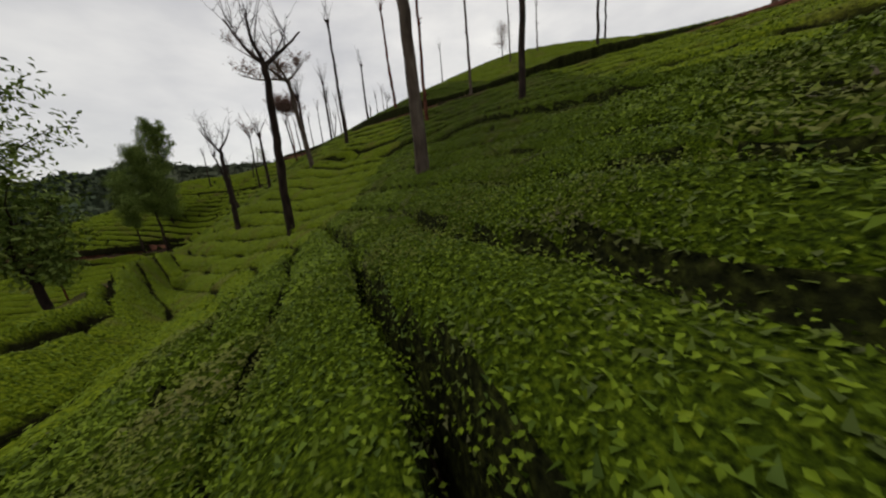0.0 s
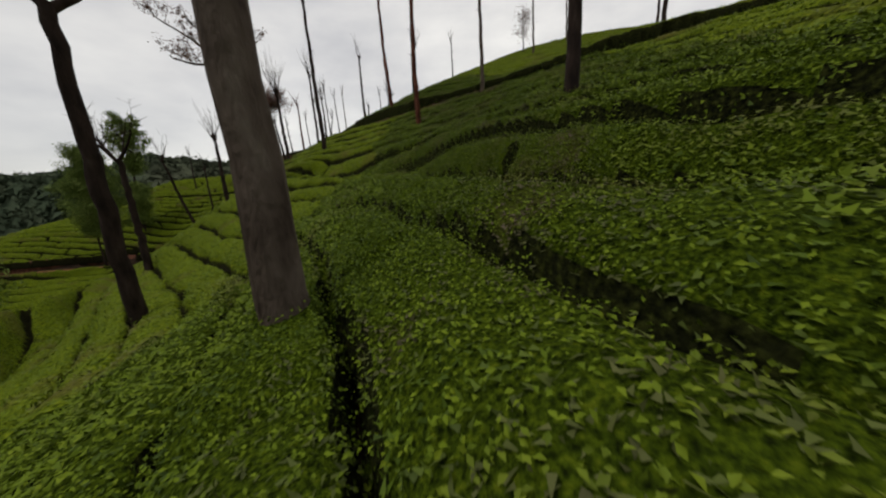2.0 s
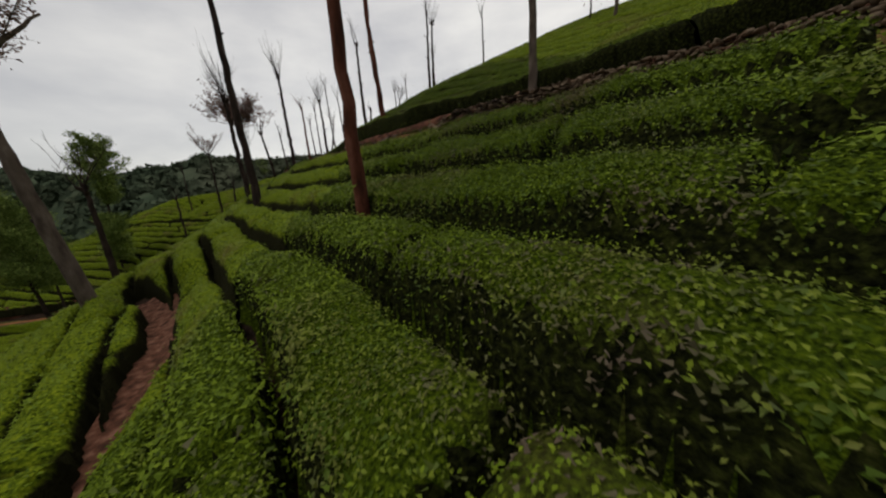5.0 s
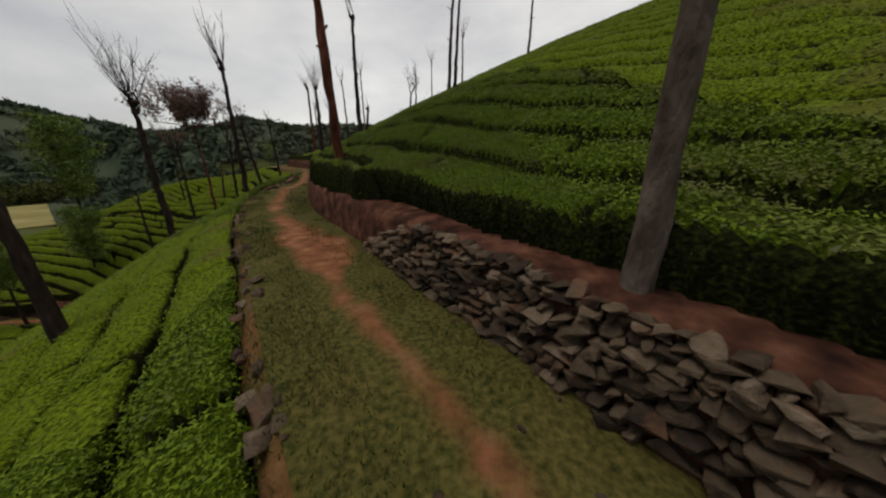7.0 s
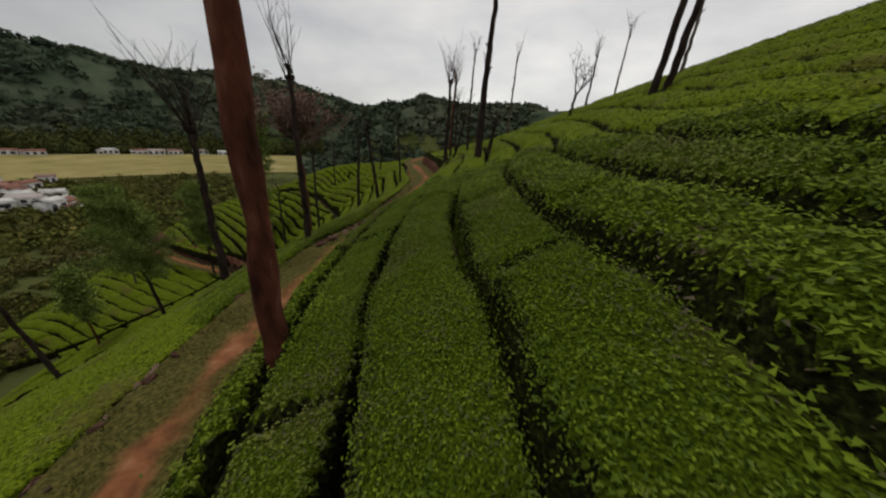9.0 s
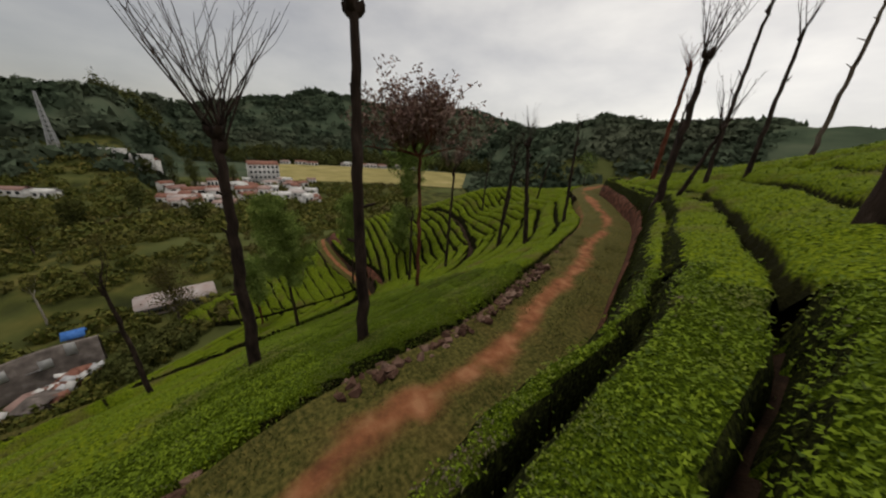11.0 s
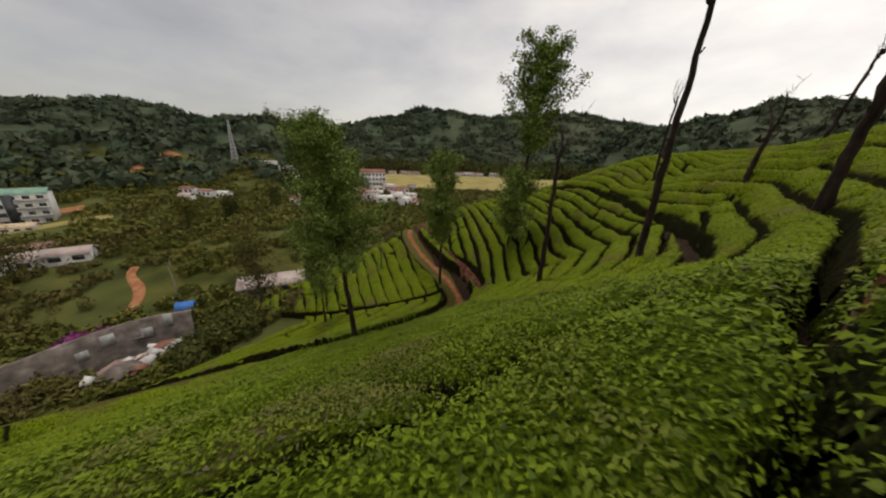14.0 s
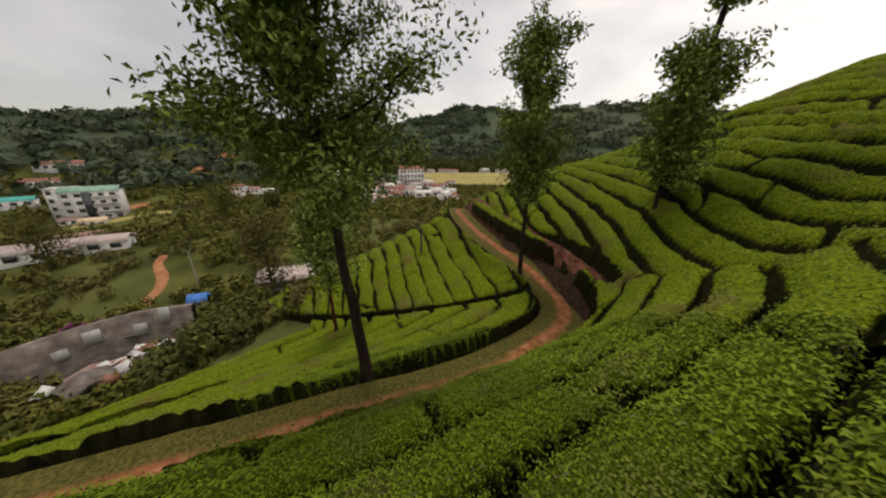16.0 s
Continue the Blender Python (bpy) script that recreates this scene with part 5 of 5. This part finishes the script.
# pale lattice mast on the far slope
mast = new("lattice_mast")
mast.location = (-282, -72, at_z(-282, -72))
tagged(mast, "pale steel lattice mast on the hillside", "mast")
for sx, sy in ((-1, -1), (1, -1), (1, 1), (-1, 1)):
    part("leg", mesh_np("leg", *tube([(sx * 2.2, sy * 2.2, -3), (sx * 1.0, sy * 1.0, 14), (sx * 0.4, sy * 0.4, 30)], [0.3, 0.25, 0.18], 5), M_METAL), mast)
for z in np.arange(0, 29, 2.6):
    a, b = np.interp(z, [-3, 14, 30], [2.2, 1.0, 0.4]), np.interp(z + 2.6, [-3, 14, 30], [2.2, 1.0, 0.4])
    for (ax, ay), (bx, by) in (((-1, -1), (1, -1)), ((1, -1), (1, 1)), ((1, 1), (-1, 1)), ((-1, 1), (-1, -1))):
        solid("brace", [tube([(ax * a, ay * a, z), (bx * b, by * b, z + 2.6)], [0.13, 0.13], 4)], M_METAL, mast)
        solid("brace", [tube([(bx * a, by * a, z), (ax * b, ay * b, z + 2.6)], [0.13, 0.13], 4)], M_METAL, mast)

# long stained retaining wall below the knoll, with shacks in front
wl = spline([(-33, -27), (-38, -20.5), (-42.5, -15), (-46.6, -10), (-50.3, -6.6), (-52.7, -2.9), (-53.4, 1.5)], 1.0)
d = np.gradient(wl, axis=0)
d /= np.linalg.norm(d, axis=1, keepdims=True)
nrm = np.c_[d[:, 1], -d[:, 0]]
topz = np.linspace(-22.6, -21.6, len(wl))
prof = [(0.0, None), (0.0, 0.0), (0.5, 0.0), (1.3, None)]
sect = np.stack([np.c_[wl + nrm * o, (topz if z is not None else topz - 5.5)] for o, z in prof], 1)
n = len(wl)
i, j = np.meshgrid(np.arange(n - 1), np.arange(3), indexing="ij")
a = (i * 4 + j).ravel()
wallob = new("concrete_retaining_wall", mesh_np("concrete_retaining_wall", sect.reshape(-1, 3), np.stack([a, a + 1, a + 5, a + 4], 1), M_CONCRETE))
tagged(wallob, "long stained concrete retaining wall in the valley", "wall", kind="structure")
for k, (f, z0, w, h) in enumerate(((0.82, 1.7, 1.1, 1.3), (0.9, 2.2, 1.0, 1.2), (0.76, 2.4, 0.9, 1.0), (0.97, 1.2, 0.9, 1.6))):
    c = int(f * (len(wl) - 1))
    ob = part("plaster_patch", mesh_np("plaster_patch", *box(-w / 2, -0.015, -h / 2, w / 2, 0.015, h / 2), M_CONCRETE_PALE), wallob, "pale repair patch")
    ob.matrix_basis = pose(wl[c, 0] + nrm[c, 0] * (0.5 + 0.8 * z0 / 5.5 + 0.03), wl[c, 1] + nrm[c, 1] * (0.5 + 0.8 * z0 / 5.5 + 0.03), topz[c] - z0 + 0.6, -8, 0, np.degrees(np.arctan2(d[c, 1], d[c, 0])))
g = np.random.default_rng(9)
for k, (px, py, w, rf) in enumerate(((-46.8, 0.2, 1.9, M_ROOF_BROWN), (-44.8, -0.6, 1.6, M_CONCRETE), (-48.6, 0.9, 1.7, M_ROOF_BROWN), (-46.2, -1.7, 1.4, M_ROOF))):
    house(px, py, at_z(px, py), w, 2.2, 1.5 + 0.3 * (k % 2), 50 + 12 * np.sin(k * 2), 1, 1, rf, "makeshift shack with loose tin and white sheets on its roof", "shacks below the wall", rise=0.35, wall=M_CONCRETE, name="shack")
for k in range(38):
    px, py = -46.8 + g.normal(0, 1.8), 0.0 + g.normal(0, 1.2)
    ob = new("tin_sheet", mesh_np("tin_sheet", *box(-0.55, -0.35, 0, 0.55, 0.35, 0.04), (M_WALL, M_ROOF_BROWN, M_METAL, M_WALL)[k % 4]))
    ob.matrix_world = pose(px, py, at_z(px, py) + g.uniform(1.2, 2.2), g.uniform(-38, 38), g.uniform(-38, 38), g.uniform(0, 180))
    tagged(ob, "loose pale roofing sheet on a shack", "sheet", "loose roofing sheets")
tank = new("water_tank", mesh_np("water_tank", *tube([(0, 0, 0), (0, 0, 0.05), (0, 0, 1.3), (0, 0, 1.55), (0, 0, 1.6)], [0.01, 0.75, 0.75, 0.4, 0.05], 14), M_GLASS))
tank.location = (-55.2, -4.6, at_z(-55.2, -4.6))
tagged(tank, "black water tank behind the retaining wall", "tank")
x, y = -54.5 + gv.normal(0, 1.5, 26), -11 + gv.normal(0, 1.9, 26)
thicket("bougainvillea", x, y, gv.uniform(0.6, 1.3, 26), gv.uniform(0.8, 1.8, 26), 150, M_PURPLE, "purple flowering bougainvillea hedge behind the wall", gv, size=0.24)

# ---- verges, loose stones and walls of the road ----
gs = np.random.default_rng(21)


def on_road(y, u):
    """World place at offset u from the road's centre, near the given y."""
    i = np.argmin(np.abs(fine_road[:, 1] - y))
    d = fine_road[min(i + 1, len(fine_road) - 1)] - fine_road[max(i - 1, 0)]
    d = d / np.hypot(d[0], d[1])
    p = fine_road[i]
    return p[0] + d[1] * u, p[1] - d[0] * u, p[2], np.degrees(np.arctan2(d[1], d[0]))


def blades(name, pts, high, mat, label):
    n = len(pts)
    a = gs.uniform(0, 2 * np.pi, n)
    side = np.c_[np.cos(a), np.sin(a), 0 * a] * gs.uniform(0.005, 0.012, n)[:, None]
    tip = gs.normal(0, 0.35, (n, 3)) * high[:, None]
    tip[:, 2] = high * gs.uniform(0.6, 1.1, n)
    v = np.stack([pts - side, pts + side, pts + tip], 1).reshape(-1, 3)
    return tagged(new(name, mesh_np(name, v, np.arange(3 * n).reshape(-1, 3), mat)), label, "grass", kind="stuff")


step = 0.22
arc = gs.integers(0, len(fine_road) - 1, 90000)
arc = arc[(fine_road[arc, 1] > -5) & (fine_road[arc, 1] < 34)]
u = np.where(gs.random(len(arc)) < 0.62, -gs.uniform(0.35, 1.4, len(arc)), gs.uniform(0.45, 1.4, len(arc)))
d = np.gradient(fine_road[:, :2], axis=0)
d /= np.linalg.norm(d, axis=1, keepdims=True)
p = fine_road[arc, :2] + np.c_[d[arc, 1], -d[arc, 0]] * u[:, None] + gs.normal(0, 0.1, (len(arc), 2))
keep = vnoise(p[:, 0], p[:, 1], 0.7, 71) + 0.5 * vnoise(p[:, 0], p[:, 1], 0.25, 72) > -0.15
p, u, arc = p[keep], u[keep], arc[keep]
z = fine_road[arc, 2] - 0.05 + 0.05 * np.cos(u) - np.clip(-u - 1.2, 0, 1) * 1.6
blades("verge_grass", np.c_[p, z], gs.uniform(0.03, 0.11, len(p)), M_GRASS, "short trodden grass along the road verges")


def stone_mesh(g):
    """An angular field stone, about one unit long."""
    bm = bmesh.new()
    for _ in range(15):
        q = g.normal(0, 1, 3)
        q /= np.abs(q).max() ** 0.95 * np.linalg.norm(q) ** 0.05
        bm.verts.new(q * [0.52, 0.5, 0.5] * g.uniform(0.85, 1.08))
    bmesh.ops.convex_hull(bm, input=bm.verts)
    bmesh.ops.delete(bm, geom=[q for q in bm.verts if not q.link_faces], context="VERTS")
    bmesh.ops.triangulate(bm, faces=bm.faces)
    me = bpy.data.meshes.new("stone")
    bm.to_mesh(me)
    bm.free()
    me.materials.append(M_STONE)
    return me


STONES = [stone_mesh(gs) for _ in range(14)]


RUBBLE = [me.copy() for me in STONES]
for me in RUBBLE:
    me.materials[0] = M_RUBBLE


def lay(parent, x, y, z, yaw, size, tilt=6.0, kinds=STONES):
    ob = new("stone", kinds[gs.integers(0, 14)])
    ob.parent = parent
    ob.matrix_basis = pose(x, y, z, gs.normal(0, tilt), gs.normal(0, tilt), yaw + gs.normal(0, tilt)) @ Matrix.Diagonal((*size, 1))
    return ob


wall = tagged(new("stone_wall"), "dry-stone retaining wall of rough brown field stones", "wall", kind="structure")
run = np.r_[0, np.cumsum(np.hypot(*np.diff(fine_road[:, :2], axis=0).T))]
s_at = lambda yy: np.interp(yy, fine_road[:, 1], run)
s0, s1 = s_at(-3.5), s_at(9.3)
level = 0.0
rest_v, rest_f, count = [], [], 0
SHAPES = [(np.array([q.co[:] for q in me.vertices]), np.array([q.vertices[:] for q in me.polygons])) for me in STONES]
for course in range(10):
    high = (0.14, 0.13, 0.12, 0.11, 0.1, 0.1, 0.1, 0.09, 0.08, 0.08)[course]
    s = s0 + gs.uniform(0, 0.3)
    while s < s1 - 0.2 * course - 0.3 * (course > 5) * gs.random():
        w = gs.uniform(0.09, 0.3) * (1.15 - 0.03 * course)
        q = np.array([np.interp(s + w / 2, run, fine_road[:, k]) for k in range(3)])
        e = np.array([np.interp(s + w / 2 + 0.2, run, fine_road[:, k]) for k in range(3)])
        dd = (e - q) / np.hypot(*(e - q)[:2])
        u = 1.36 + 0.025 * course + gs.normal(0, 0.025)
        at = (q[0] + dd[1] * u, q[1] - dd[0] * u, q[2] - 0.06 + level + high / 2 + gs.normal(0, 0.015))
        yaw, size = np.degrees(np.arctan2(dd[1], dd[0])), (w * 1.06, gs.uniform(0.24, 0.4), high * gs.uniform(1.0, 1.4))
        if 3.0 < q[1] < 8.0:
            lay(wall, *at, yaw, size, 9)
        else:
            v, f = SHAPES[gs.integers(0, 14)]
            m = np.array(pose(*at, gs.normal(0, 9), gs.normal(0, 9), yaw + gs.normal(0, 9)))
            rest_v.append((v * size) @ m[:3, :3].T + m[:3, 3])
            rest_f.append(f + count)
            count += len(v)
        s += w
    level += high
rest = part("stones", mesh_np("stones", np.concatenate(rest_v), np.concatenate(rest_f), M_STONE), wall)
rest["kind"] = "stuff"

edging = tagged(new("stone_edging"), "broken edging of rough stones along the lower side of the road", "edging", kind="structure")
for y0, y1, n, drop in ((1.0, 4.8, 240, 0.6), (4.8, 13, 35, 0.3), (13.0, 19, 35, 0.4), (27, 34, 30, 0.5)):
    for _ in range(n):
        yy = gs.uniform(y0, y1)
        k = gs.random()
        px, py, pz, yaw = on_road(yy, -1.03 - 0.42 * k + gs.normal(0, 0.04))
        w = gs.uniform(0.14, 0.34)
        lay(edging, px, py, pz + 0.0 - drop * k, yaw, (w, w * gs.uniform(0.6, 0.9), w * gs.uniform(0.45, 0.8)), 16, RUBBLE if y0 > 12 else STONES)
rubble = tagged(new("stone_edging"), "loose red-brown rubble edging on the road shoulder", "edging", kind="structure")
for _ in range(290):
    k = gs.random()
    px, py, pz, yaw = on_road(gs.uniform(20.5, 29), -0.78 - 0.55 * k + gs.normal(0, 0.03))
    w = gs.uniform(0.1, 0.28)
    lay(rubble, px, py, pz + 0.02 - 0.3 * k * k, yaw + gs.uniform(-60, 60), (w, w * gs.uniform(0.6, 0.95), w * gs.uniform(0.6, 1.0)), 20, RUBBLE)
kerb = tagged(new("stone_edging"), "scattered rough stones along the footpath in the tea", "edging", kind="structure")
beside_foot = np.flatnonzero((fz[:, 1] > -14) & (fz[:, 1] < -1))
for k in range(130):
    i = gs.choice(beside_foot)
    w = gs.uniform(0.06, 0.19)
    lay(kerb, fz[i, 0] - gs.uniform(0.22, 0.44), fz[i, 1] + gs.uniform(-0.12, 0.12), fz[i, 2] + 0.06, gs.uniform(0, 360), (w, w * 0.8, w * 0.6), 20, RUBBLE if k % 3 else STONES)
for k in range(46):
    px, py, pz, yaw = on_road(gs.uniform(0, 32), gs.uniform(-1.2, 1.3))
    w = gs.uniform(0.04, 0.13)
    ob = new("loose_stone", STONES[k % 14])
    ob.matrix_basis = pose(px, py, pz - 0.02, gs.normal(0, 20), gs.normal(0, 20), gs.uniform(0, 360)) @ Matrix.Diagonal((w, w * 0.8, w * 0.5, 1))
    tagged(ob, "loose grey-brown stone lying on the earth road", "stone", "loose stones on the road")
for px, py, pz in ((-9.0, 18.6, -0.78), (-12.3, 28.0, -0.62)):
    me = mesh_np("litter", *leaf_quads(np.array([(0, 0, 0.03), (0.06, 0.03, 0.05), (-0.05, 0.05, 0.04)]), np.tile([0, 0, 1.0], (3, 1)), np.array([0.2, 0.16, 0.14]), gs, 0.3, 0.8), M_WALL)
    ob = new("litter", me)
    ob.location = (px, py, pz)
    tagged(ob, "crumpled scrap of white litter on the road", "litter", "scraps of litter")
